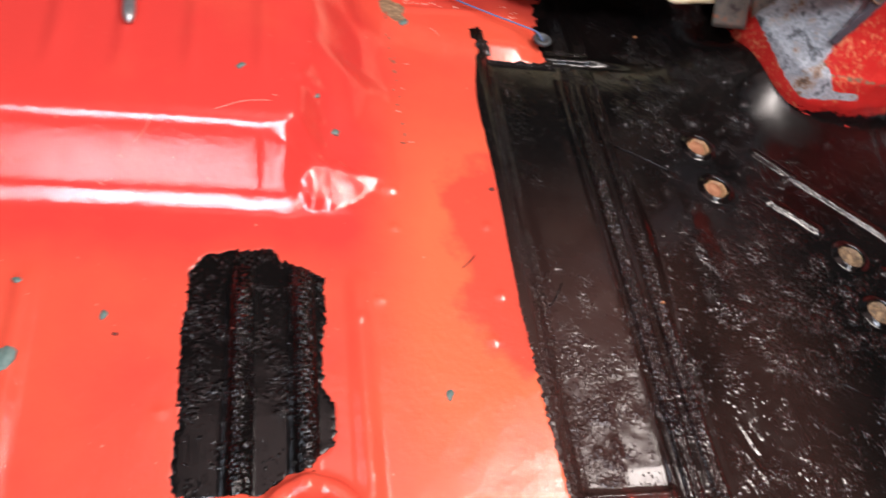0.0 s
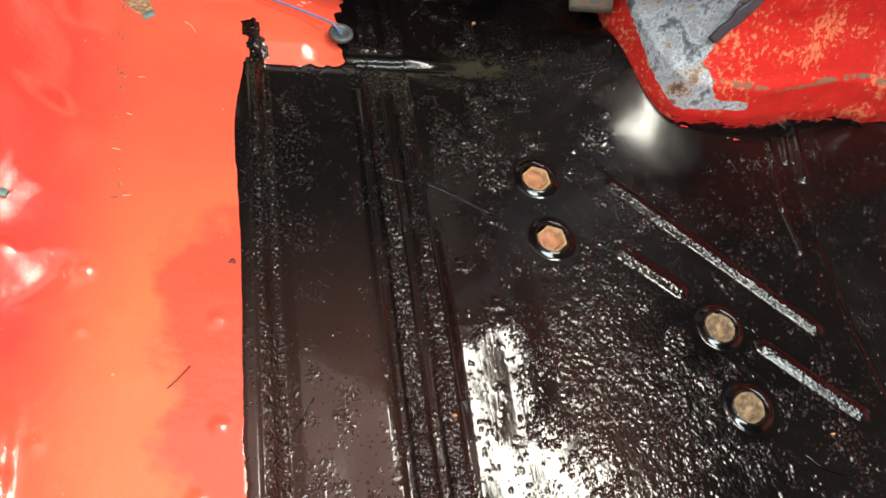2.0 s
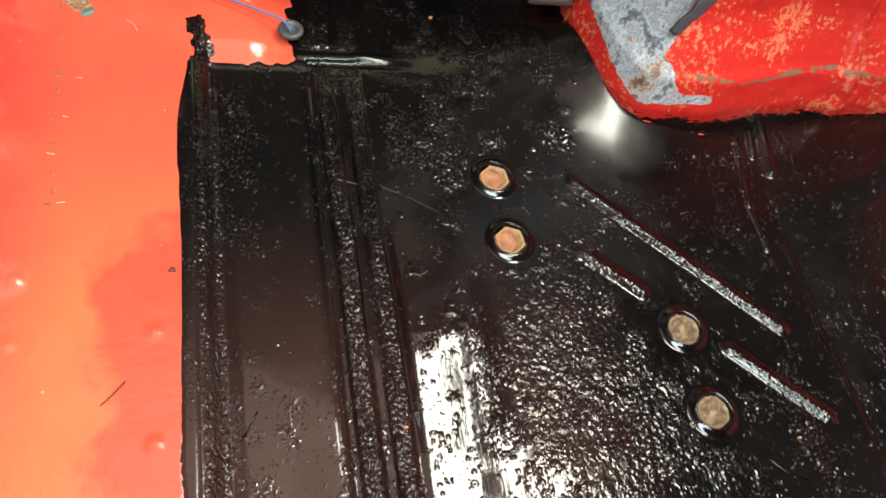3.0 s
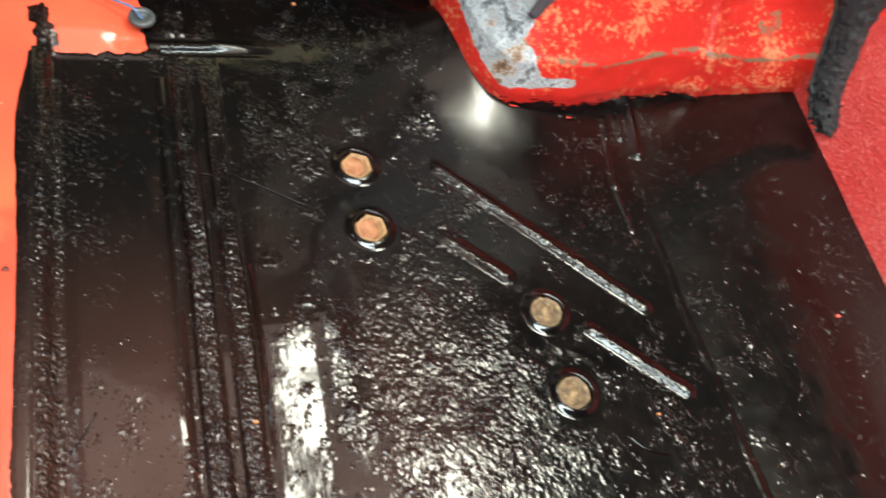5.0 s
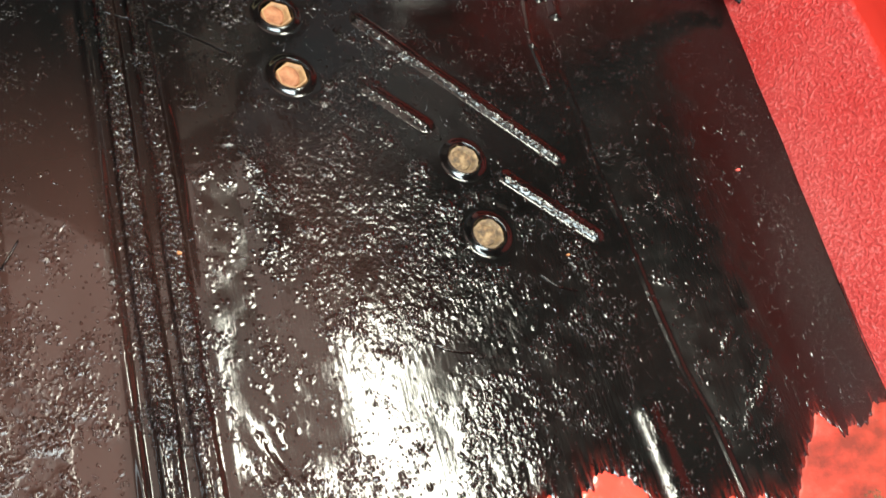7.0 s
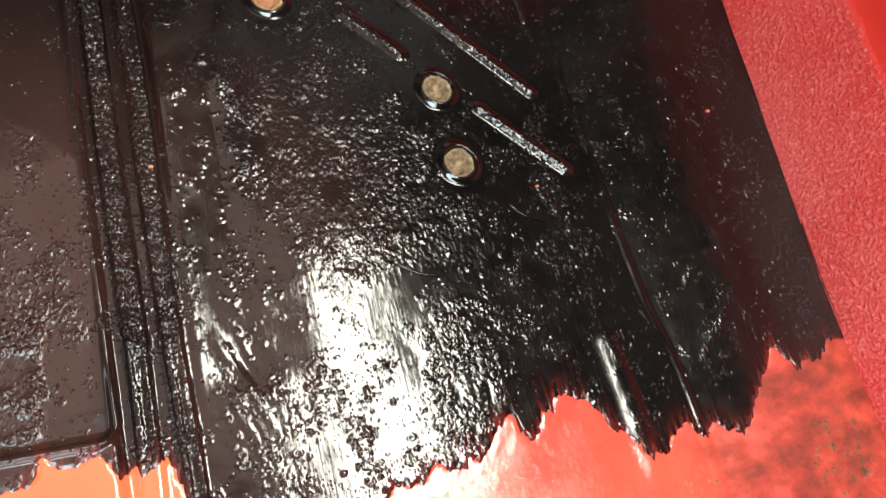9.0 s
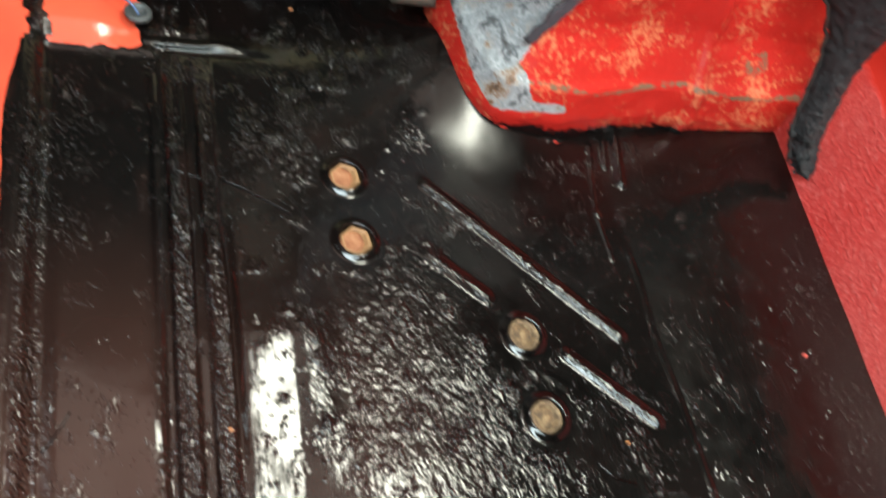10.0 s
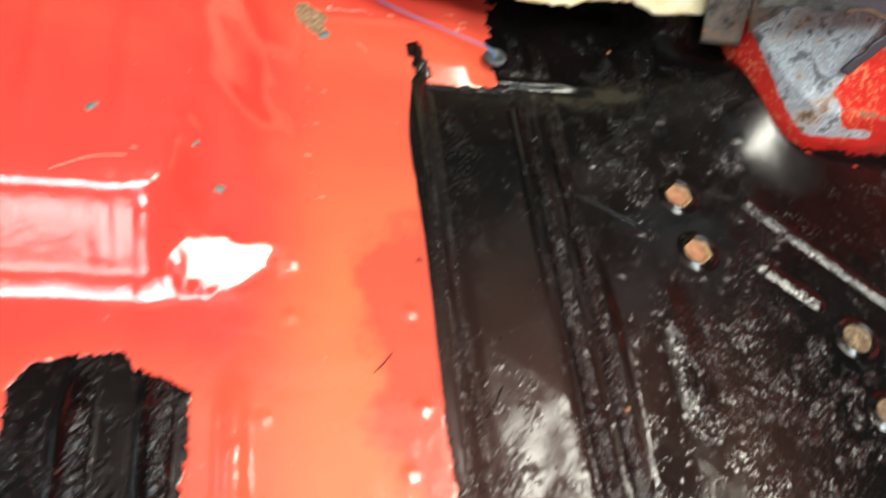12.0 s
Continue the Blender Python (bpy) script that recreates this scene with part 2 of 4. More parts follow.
def ribbed_cloth():
    """Grey corded upholstery."""
    m, n, l, b = material("ribbed_cloth", (0.25, 0.25, 0.22), 0.85)
    v = coords(n, l)
    w = n.new("ShaderNodeTexWave")
    w.bands_direction = "Y"
    w.inputs["Scale"].default_value, w.inputs["Distortion"].default_value = 105.0, 6.0
    w.inputs["Detail"].default_value, w.inputs["Detail Scale"].default_value = 2.0, 2.5
    l.new(v, w.inputs["Vector"])
    fib = noise_tex(n, l, v, 500.0, 3.0)
    t = maths(n, l, "ADD", maths(n, l, "MULTIPLY", w.outputs["Fac"], 0.6), maths(n, l, "MULTIPLY", fib, 0.5))
    l.new(ramp(n, l, t, [(0.2, (0.13, 0.13, 0.105)), (0.8, (0.29, 0.29, 0.245))]), b.inputs["Base Color"])
    l.new(bump(n, l, t, 0.6, 0.0015), b.inputs["Normal"])
    return m


RED = red_floor_paint()
BLACK = black_coat()
SILL = sill_paint()
WORN = worn_red()
FOAM = mottled("yellow_foam", [(0.3, (0.62, 0.48, 0.19)), (0.5, (0.85, 0.77, 0.46)), (0.7, (0.88, 0.84, 0.64))], 45.0, 0.9, relief=0.5, distance=0.004)
CLOTH = ribbed_cloth()
RUSTY = mottled("rusty_steel", [(0.34, (0.05, 0.045, 0.04)), (0.46, (0.15, 0.145, 0.12)), (0.54, (0.20, 0.17, 0.13)), (0.60, (0.34, 0.10, 0.04)), (0.66, (0.62, 0.52, 0.40))], 48.0, 0.6, 0.2, 0.6)
RUBBER_MAT = mottled("grey_mat", [(0.3, (0.044, 0.040, 0.047)), (0.6, (0.074, 0.067, 0.077)), (0.72, (0.12, 0.085, 0.065))], 16.0, 0.55, 0, 0.35, 0.003)
GRIMY = mottled("grimy_hem", [(0.34, (0.010, 0.011, 0.010)), (0.50, (0.050, 0.052, 0.046)), (0.62, (0.10, 0.10, 0.09)), (0.70, (0.26, 0.12, 0.06))], 70.0, 0.7, 0, 0.8, 0.003)
FELT = mottled("black_felt", [(0.3, (0.008, 0.008, 0.009)), (0.7, (0.035, 0.035, 0.038))], 180.0, 0.6, 0, 0.8, 0.003)
PLUG = mottled("tan_plug", [(0.30, (0.13, 0.042, 0.018)), (0.5, (0.26, 0.092, 0.038)), (0.7, (0.36, 0.16, 0.075))], 90.0, 0.7, 0, 0.4, 0.001)
DRAB_PLUG = mottled("drab_plug", [(0.34, (0.07, 0.042, 0.024)), (0.5, (0.17, 0.105, 0.055)), (0.64, (0.30, 0.20, 0.105))], 150.0, 0.7, 0, 0.5, 0.001)
PALE_PLUG = mottled("pale_plug", [(0.3, (0.22, 0.105, 0.045)), (0.7, (0.38, 0.21, 0.095))], 90.0, 0.6, 0, 0.3, 0.001)
DRAB_CORE = mottled("drab_core", [(0.36, (0.045, 0.028, 0.016)), (0.5, (0.13, 0.075, 0.036)), (0.64, (0.25, 0.16, 0.08))], 170.0, 0.8, 0, 0.6, 0.001)
GROMMET = mottled("grommet_rubber", [(0.3, (0.025, 0.028, 0.030)), (0.7, (0.07, 0.075, 0.075))], 80.0, 0.45, 0, 0.1, 0.0005)
WIRE = material("blue_insulation", (0.075, 0.125, 0.26), 0.28)[0]
CHIP = mottled("bare_metal_chip", [(0.3, (0.06, 0.11, 0.09)), (0.6, (0.14, 0.20, 0.17))], 200.0, 0.6, 0, 0.2, 0.0005)
DARK = mottled("dark_steel", [(0.3, (0.012, 0.011, 0.010)), (0.7, (0.05, 0.04, 0.035))], 60.0, 0.6, 0, 0.3, 0.001)
BROWN = mottled("brown_felt", [(0.3, (0.06, 0.03, 0.018)), (0.7, (0.16, 0.085, 0.05))], 120.0, 0.9, 0, 0.5, 0.001)
SEAM = mottled("seam_shadow", [(0.3, (0.05, 0.006, 0.005)), (0.7, (0.14, 0.014, 0.010))], 90.0, 0.6)
HAIR = material("brown_fibre", (0.10, 0.02, 0.012), 0.6)[0]
PALE = mottled("scratched_paint", [(0.3, (0.62, 0.28, 0.20)), (0.7, (0.72, 0.48, 0.38))], 200.0, 0.6)
PIT = mottled("rust_pit", [(0.38, (0.20, 0.06, 0.03)), (0.55, (0.46, 0.11, 0.06)), (0.66, (0.62, 0.30, 0.20))], 260.0, 0.8)
FLAKE = material("red_flake", (0.62, 0.09, 0.07), 0.5)[0]
ORANGE = material("orange_crumb", (0.42, 0.16, 0.06), 0.8)[0]
# unseen cabin faces: near-black lining and pale greenish headliner, toned for the coat's reflections
LINING = mottled("grey_lining", [(0.3, (0.008, 0.008, 0.008)), (0.7, (0.014, 0.0135, 0.013))], 20.0, 0.9)
HEADLINER = mottled("headliner", [(0.3, (0.34, 0.38, 0.36)), (0.7, (0.44, 0.48, 0.45))], 9.0, 0.9)
GROUND = mottled("concrete", [(0.3, (0.18, 0.17, 0.16)), (0.7, (0.28, 0.27, 0.25))], 4.0, 0.9)
BRIGHT = mottled("zinc", [(0.3, (0.35, 0.36, 0.36)), (0.7, (0.6, 0.6, 0.58))], 90.0, 0.35, 0.8, 0.1, 0.0005)


# ---- building helpers ----
def mesh_object(name, verts, faces, mat, smooth=True):
    me = bpy.data.meshes.new(name)
    me.from_pydata(verts, [], faces)
    me.update()
    if smooth:
        me.polygons.foreach_set("use_smooth", [True] * len(me.polygons))
    me.materials.append(mat)
    return new(name, me)


def part(name, bm, mat, parent=None, label=""):
    me = bpy.data.meshes.new(name)
    bm.normal_update()
    bm.to_mesh(me)
    bm.free()
    me.polygons.foreach_set("use_smooth", [True] * len(me.polygons))
    me.materials.append(mat)
    ob = new(name, me)
    ob.parent = parent
    return tagged(ob, label)


def grid_mesh(name, xs, ys, height, keep, mat):
    """A sheet over the plan xs by ys; height and keep are arrays [y, x]."""
    nx, ny = len(xs), len(ys)
    gx, gy = np.meshgrid(xs, ys)
    co = np.stack([gx, gy, height], -1).reshape(-1, 3)
    idx = np.arange(nx * ny).reshape(ny, nx)
    quads = np.stack([idx[:-1, :-1], idx[:-1, 1:], idx[1:, 1:], idx[1:, :-1]], -1).reshape(-1, 4)
    ok = keep.reshape(-1)[quads].any(1)
    quads = quads[ok]
    used = np.unique(quads)
    remap = np.full(nx * ny, -1)
    remap[used] = np.arange(len(used))
    quads, co = remap[quads], co[used]
    me = bpy.data.meshes.new(name)
    me.vertices.add(len(co))
    me.vertices.foreach_set("co", co.ravel())
    me.loops.add(quads.size)
    me.loops.foreach_set("vertex_index", quads.ravel())
    me.polygons.add(len(quads))
    me.polygons.foreach_set("loop_start", np.arange(0, quads.size, 4))
    me.polygons.foreach_set("use_smooth", np.ones(len(quads), bool))
    me.update(calc_edges=True)
    me.validate()
    me.materials.append(mat)
    return new(name, me), used


def set_attribute(ob, name, values):
    a = ob.data.attributes.new(name, "FLOAT", "POINT")
    a.data.foreach_set("value", np.asarray(values, float).ravel())


def sheet_bm(nu, nv, f, thick):
    """A bent sheet: f(u, v) gives its front; its back lies thick behind along the normal."""
    p = np.array([[f(i / nu, j / nv) for i in range(nu + 1)] for j in range(nv + 1)], float)
    du, dv = np.gradient(p, axis=1), np.gradient(p, axis=0)
    nrm = np.cross(du, dv)
    nrm /= np.linalg.norm(nrm, axis=2, keepdims=True) + 1e-12
    back = p - nrm * thick
    bm = bmesh.new()
    a = [[bm.verts.new(p[j, i]) for i in range(nu + 1)] for j in range(nv + 1)]
    b = [[bm.verts.new(back[j, i]) for i in range(nu + 1)] for j in range(nv + 1)]
    for j in range(nv):
        for i in range(nu):
            bm.faces.new((a[j][i], a[j][i + 1], a[j + 1][i + 1], a[j + 1][i]))
            bm.faces.new((b[j][i], b[j + 1][i], b[j + 1][i + 1], b[j][i + 1]))
    for i in range(nu):
        bm.faces.new((a[0][i], b[0][i], b[0][i + 1], a[0][i + 1]))
        bm.faces.new((a[nv][i], a[nv][i + 1], b[nv][i + 1], b[nv][i]))
    for j in range(nv):
        bm.faces.new((a[j][0], a[j + 1][0], b[j + 1][0], b[j][0]))
        bm.faces.new((a[j][nu], b[j][nu], b[j + 1][nu], a[j + 1][nu]))
    return bm


def lathe_bm(profile, seg=28, wobble=0.0, seed=0):
    rnd = random.Random(seed)
    off = [1 + wobble * rnd.uniform(-1, 1) for _ in range(seg)]
    bm = bmesh.new()
    rings = []
    for r, z in profile:
        rings.append([bm.verts.new((r * off[k] * math.cos(2 * math.pi * k / seg), r * off[k] * math.sin(2 * math.pi * k / seg), z)) for k in range(seg)])
    for q in range(len(rings) - 1):
        for k in range(seg):
            bm.faces.new((rings[q][k], rings[q][(k + 1) % seg], rings[q + 1][(k + 1) % seg], rings[q + 1][k]))
    bm.faces.new(rings[-1])
    bm.faces.new(rings[0][::-1])
    bmesh.ops.recalc_face_normals(bm, faces=bm.faces)
    return bm


def tube_bm(points, radius, seg=8):
    pts = [Vector(p) for p in points]
    bm = bmesh.new()
    rings = []
    for k, p in enumerate(pts):
        t = (pts[min(k + 1, len(pts) - 1)] - pts[max(k - 1, 0)]).normalized()
        a = t.cross(Vector((0.1, 0.2, 1))).normalized()
        c = t.cross(a)
        rings.append([bm.verts.new(p + radius * (math.cos(2 * math.pi * s / seg) * a + math.sin(2 * math.pi * s / seg) * c)) for s in range(seg)])
    for q in range(len(rings) - 1):
        for s in range(seg):
            bm.faces.new((rings[q][s], rings[q][(s + 1) % seg], rings[q + 1][(s + 1) % seg], rings[q + 1][s]))
    bm.faces.new(rings[0][::-1])
    bm.faces.new(rings[-1])
    bmesh.ops.recalc_face_normals(bm, faces=bm.faces)
    return bm


def spline(points, steps=8):
    """Smooth run through a few points (Catmull-Rom)."""
    p = [np.array(q, float) for q in points]
    p = [2 * p[0] - p[1], *p, 2 * p[-1] - p[-2]]
    out = []
    for i in range(1, len(p) - 2):
        for s in range(steps):
            t = s / steps
            out.append(0.5 * (2 * p[i] + (p[i + 1] - p[i - 1]) * t + (2 * p[i - 1] - 5 * p[i] + 4 * p[i + 1] - p[i + 2]) * t * t
                              + (3 * p[i] - p[i - 1] - 3 * p[i + 1] + p[i + 2]) * t ** 3))
    out.append(p[-2])
    return out


def box_bm(lo, hi, bevel=0.004):
    bm = bmesh.new()
    bmesh.ops.create_cube(bm, size=1)
    lo, hi = Vector(lo), Vector(hi)
    for v in bm.verts:
        v.co = Vector([lo[k] + (v.co[k] + 0.5) * (hi[k] - lo[k]) for k in range(3)])
    if bevel:
        bmesh.ops.bevel(bm, geom=bm.edges[:], offset=bevel, segments=2, affect="EDGES")
    return bm


def vnoise(x, y, seed=0):
    """Smooth value noise, 0 to 1, one cell to a unit."""
    def rnd(i, j):
        h = (i.astype(np.int64) * 374761393 + j.astype(np.int64) * 668265263 + seed * 1442695041) & 0x7FFFFFFF
        h = ((h ^ (h >> 13)) * 1274126177) & 0x7FFFFFFF
        return ((h ^ (h >> 16)) & 0xFFFF) / 65535.0
    x, y = np.asarray(x, float), np.asarray(y, float)
    i, j = np.floor(x), np.floor(y)
    u, v = x - i, y - j
    u, v = u * u * (3 - 2 * u), v * v * (3 - 2 * v)
    a = rnd(i, j) * (1 - u) + rnd(i + 1, j) * u
    b = rnd(i, j + 1) * (1 - u) + rnd(i + 1, j + 1) * u
    return a * (1 - v) + b * v


def step(a, b, x):
    t = np.clip((np.asarray(x, float) - a) / (b - a), 0, 1)
    return t * t * (3 - 2 * t)


def capsule(x, y, ax, ay, bx, by):
    """Distance from a short line in the plan."""
    dx, dy = bx - ax, by - ay
    t = np.clip(((x - ax) * dx + (y - ay) * dy) / (dx * dx + dy * dy), 0, 1)
    return np.hypot(x - ax - t * dx, y - ay - t * dy)


def bead(d, half):
    return np.cos(np.clip(d / half, 0, 1) * math.pi / 2) ** 2


# ---- the pressed floor pan ----
HOLES = [(0.496, 0.607), (0.497, 0.546), (0.625, 0.460), (0.627, 0.391)]
BOX_X = [0.592, 0.596, 0.604, 0.617, 0.640, 0.700, 0.750, 0.810, 0.960]
BOX_Y = [0.800, 0.745, 0.703, 0.676, 0.658, 0.654, 0.662, 0.670, 0.668]


DENTS = [(0.228, 0.475), (0.229, 0.398), (0.140, 0.470), (0.120, 0.392), (0.104, 0.372), (0.142, 0.515), (0.215, 0.352), (0.012, 0.305), (-0.05, 0.29)]
BEADS = [(0.566, 0.602, 0.716, 0.456), (0.556, 0.534, 0.600, 0.495), (0.660, 0.441, 0.726, 0.380)]


def wall_x(y):
    return 0.945 + 0.056 * np.maximum(y - 0.25, 0) - 0.015 * np.minimum(y - 0.25, 0)


def box_distance(x, y):
    """Distance outside the foot of the bulkhead box; negative within."""
    foot = np.array(spline([(0.592, 1.4), (0.592, 1.0), *zip(BOX_X, BOX_Y), (1.3, 0.66)], 5))
    px, py = foot[:, 0], foot[:, 1]
    d = np.full(np.shape(x), 9.0)
    for k in range(len(px) - 1):
        d = np.minimum(d, capsule(x, y, px[k], py[k], px[k + 1], py[k + 1]))
    inside = (x > 0.592) & (y > np.interp(x, BOX_X, BOX_Y))
    return np.where(inside, -d, d)


# the riser seen from the side: how high it stands, by the way in from its foot
RISE_U = np.linspace(-0.02, 0.30, 1601)
RISE_Z = np.cumsum(np.interp(RISE_U, [0, 0.004, 0.016, 0.022], [0, 0.52, 0.72, 1.30])) * (RISE_U[1] - RISE_U[0])


def floor_height(x, y):
    # recessed panel and main pan lie lower than the red strip, the near flange and the far shelf
    low_panel = step(0.252, 0.272, x) * (1 - step(0.713, 0.748, y)) * (0.45 + 0.55 * step(0.212, 0.224, y))
    far = 1 - step(0.725, 0.737, y) * (1 - step(0.37, 0.46, x))
    main = step(0.340, 0.352, x) * far
    z = 0.011 * (1 - np.maximum(low_panel, main)) - 0.0085 * step(0.722, 0.738, y) * step(0.30, 0.34, x) * (1 - step(0.37, 0.46, x))
    # twin long ribs and the lap seam beside the recess
    run = 1 - step(0.690, 0.715, y)
    ring = np.hypot(np.maximum(x - 0.335, 0), np.minimum(y - 0.228, 0))
    ring = np.where(y < 0.70, np.abs(ring - 0.0125), 9)
    z = z + (0.0014 + 0.0016 * step(0.27, 0.24, y)) * bead(ring, 0.0045) * step(0.262, 0.275, x)
    z = z + 0.030 * np.maximum(x - 0.280, 0) * (1 - step(0.344, 0.352, x)) * step(0.222, 0.240, y) * (1 - step(0.33, 0.40, y))
    z = z + 0.012 * np.maximum(x - 0.405, 0) * (1 - step(0.43, 0.47, x)) * (1 - step(0.27, 0.33, y))
    wave = y + 0.040 * (vnoise(x * 38, y * 9, 58) - 0.5) + 0.35 * (x - 0.31)
    z = z + 0.045 * np.clip(wave - 0.30, 0, 0.12) * (1 - step(0.42, 0.56, wave)) * step(0.270, 0.285, x) * (1 - step(0.342, 0.352, x))
    for cx, half in ((0.3640, 0.0082), (0.3872, 0.0076)):
        off = np.abs(x - cx - 0.0010 * np.sin(y * 23 + cx * 90))
        z = z + 0.0026 * (1 - step(half - 0.0030, half, off)) * run - 0.0008 * bead(off, half - 0.003) * run
    # a dished strip beside the ribs
    z = z + 0.078 * np.minimum(0.5 * (y - 0.372 + np.sqrt((y - 0.372) ** 2 + 0.022 ** 2)), 0.095) * (1 - step(0.470, 0.570, y)) * step(0.396, 0.402, x) * (1 - step(0.444, 0.480, x))
    z = z + 0.0016 * bead(np.abs(x - 0.2635), 0.006) * (1 - step(0.755, 0.770, y))
    # the strip falls away from the ribs and comes up again
    fall = step(0.225, 0.250, y) * (1 - step(0.465, 0.520, y)) * (0.55 + 0.8 * vnoise(x * 25, y * 30, 69))
    z = z - fall * (0.060 * np.clip(x - 0.402, 0, 0.034) - 0.00204 * step(0.432, 0.486, x))
    # a slight swell in the middle of the pan
    z = z + 0.0018 * np.exp(-((x - 0.505) / 0.050) ** 2 - ((y - 0.335) / 0.065) ** 2)
    # stiffening beads across the pan
    for (ax, ay, bx, by), half in zip(BEADS, (0.0080, 0.0095, 0.0080)):
        z = z + 0.0020 * bead(capsule(x, y, ax, ay, bx, by), half)
    z = z + 0.0003 * bead(capsule(x, y, 0.638, 0.424, 0.652, 0.414), 0.0060)
    z = z + 0.0014 * bead(capsule(x, y, 0.714, 0.228, 0.720, 0.125), 0.0160)
    for ax, ay, bx, by, half, tall in ((0.778, 0.675, 0.768, 0.612, 0.0075, 0.0030), (0.763, 0.660, 0.757, 0.632, 0.0050, 0.0020), (0.746, 0.655, 0.742, 0.632, 0.0040, 0.0014)):
        z = z + tall * bead(capsule(x, y, ax, ay, bx, by), half)
    # the outer panel slopes up to the sill from a creased bend
    bend = np.interp(y, [0.10, 0.153, 0.205, 0.256, 0.322, 0.40, 0.45, 0.503, 0.60, 0.80], [0.780, 0.779, 0.775, 0.765, 0.7605, 0.758, 0.754, 0.757, 0.752, 0.748])
    over = x - bend
    z = z + 0.115 * np.where(over > 0.003, over, np.maximum(over + 0.003, 0) ** 2 / 0.012)
    z = z + bead(np.abs(over + 0.003), 0.0050) * (1 - step(0.52, 0.56, y)) * (0.0003 + 0.0009 * step(0.35, 0.75, vnoise(x * 0 + 2.5, y * 13, 8)))
    z = z + 0.0010 * bead(capsule(x, y, 0.742, 0.640, 0.7305, 0.578), 0.0034) + 0.0008 * bead(capsule(x, y, 0.7305, 0.578, 0.733, 0.530), 0.0030)
    z = z + 0.0030 * bead(np.abs(y - 0.7345), 0.0068) * step(0.328, 0.340, x) * (1 - step(0.375, 0.435, x))
    z = z + 0.0014 * bead(capsule(x, y, 0.733, 0.579, 0.7335, 0.576), 0.0042)
    # drain holes in their dimples
    for hx, hy in HOLES:
        r = np.hypot(x - hx, y - hy)
        z = z + 0.0031 * bead(np.maximum(r - 0.0142, 0), 0.0075) - 0.015 * (1 - step(0.0118, 0.0144, r))
    # the coat banked up against the corner of the bulkhead box
    z = z + 0.037 * np.exp(-((x - 0.636) ** 2 + (y - 0.735) ** 2) / (2 * 0.055 ** 2)) * step(0.84, 0.76, y)
    # raised platform with a pressed riser and a sloping flank
    wob = step(-0.02, 0.05, x)
    qa = 0.05 - (0.154 + 0.010 * (vnoise(x * 30, y * 30, 5) - 0.5) - x) * 0.66
    qb = 0.05 - (y - 0.478 + wob * (0.002 * (vnoise(x * 45, y * 30, 6) - 0.5) + 0.010 * step(0.06, 0.04, x) * np.abs(vnoise(x * 75, y * 8, 10) - 0.5)))
    u = 0.05 - np.hypot(np.maximum(qa, 0), np.maximum(qb, 0)) - np.minimum(np.maximum(qa, qb), 0)
    # the riser: a hollow foot, a shallow cove, a straight face and a rounded brow
    rise = np.interp(u * (1 - 0.50 * step(0.030, 0.085, x + 0.012 * (vnoise(x * 20, y * 90, 49) - 0.5)) * (1 - step(0.125, 0.16, x)) * (1 - step(0.54, 0.66, y))), RISE_U, RISE_Z)
    gap = 0.062 - rise
    z = z + 0.062 - 0.5 * (gap + np.sqrt(gap * gap + 0.012 ** 2)) + 0.0005
    crease = step(-0.03, 0.03, x) * (1 - step(0.13, 0.17, x)) * step(0.465, 0.49, y) * (1 - step(0.54, 0.58, y))
    z = z + crease * (0.0010 * (vnoise(x * 40, y * 28, 7) - 0.5) + 0.0005 * (vnoise(x * 95, y * 60, 9) - 0.5))
    # a flat pressed facet at the foot of the platform's corner
    dx = x - 0.095
    facet = 0.0185 - 0.30 * dx + 1.2 * dx * dx + 0.31 * (y - 0.508) + 0.0006 * (vnoise(x * 60, y * 90, 66) - 0.5)
    rag = 0.010 * (vnoise(x * 85, y * 60, 67) - 0.5) + 0.006 * (vnoise(x * 210, y * 150, 68) - 0.5)
    depth = np.minimum(np.minimum(x - 0.064, 0.130 - x), np.minimum(y - 0.489 - 0.10 * np.maximum(dx, 0), 0.528 + 0.12 * np.minimum(dx, 0) - y)) + rag
    hold = step(-0.0035, 0.0025, depth)
    z = z * (1 - hold) + np.maximum(facet, 0.0115) * hold
    for cx in (-0.156, -0.100, -0.041, 0.021):
        z = z + 0.0035 * bead(np.abs(x - cx), 0.015) * step(0.56, 0.62, y)
    # short ribs before the platform
    for cx in (-0.157, 0.006, 0.054, 0.1015):
        z = z + 0.0048 * bead(np.abs(x - cx), 0.0135) * (1 - step(0.395, 0.428, y))
    # raised boss of an access hole, and a faint cross bead on the shelf
    r = np.hypot((x - 0.058), (y - 0.195))
    z = z + 0.012 * (step(0.024, 0.027, r) - step(0.036, 0.046, r)) - 0.02 * (1 - step(0.022, 0.026, r))
    z = z + 0.0018 * bead(np.abs(y - 0.790 - 0.06 * (x - 0.2)), 0.008) * step(0.15, 0.18, x) * (1 - step(0.26, 0.30, x))
    # small dents in the red strip
    for dx, dy in DENTS:
        z = z + 0.0017 * bead(np.hypot(x - dx, y - dy), 0.0078)
    # small unevenness of beaten sheet metal
    z = z + 0.0008 * (vnoise(x * 20, y * 20, 1) - 0.5) + 0.0003 * (vnoise(x * 60, y * 60, 2) - 0.5)
    return z


EDGE_X = [0.24, 0.30, 0.305, 0.335, 0.345, 0.361, 0.374, 0.380, 0.390, 0.500, 0.540, 0.585, 0.596, 0.613, 0.622, 0.632, 0.638, 0.680, 0.692, 0.722, 0.759, 0.772, 0.820, 0.848, 0.870, 0.884, 0.898, 0.925]
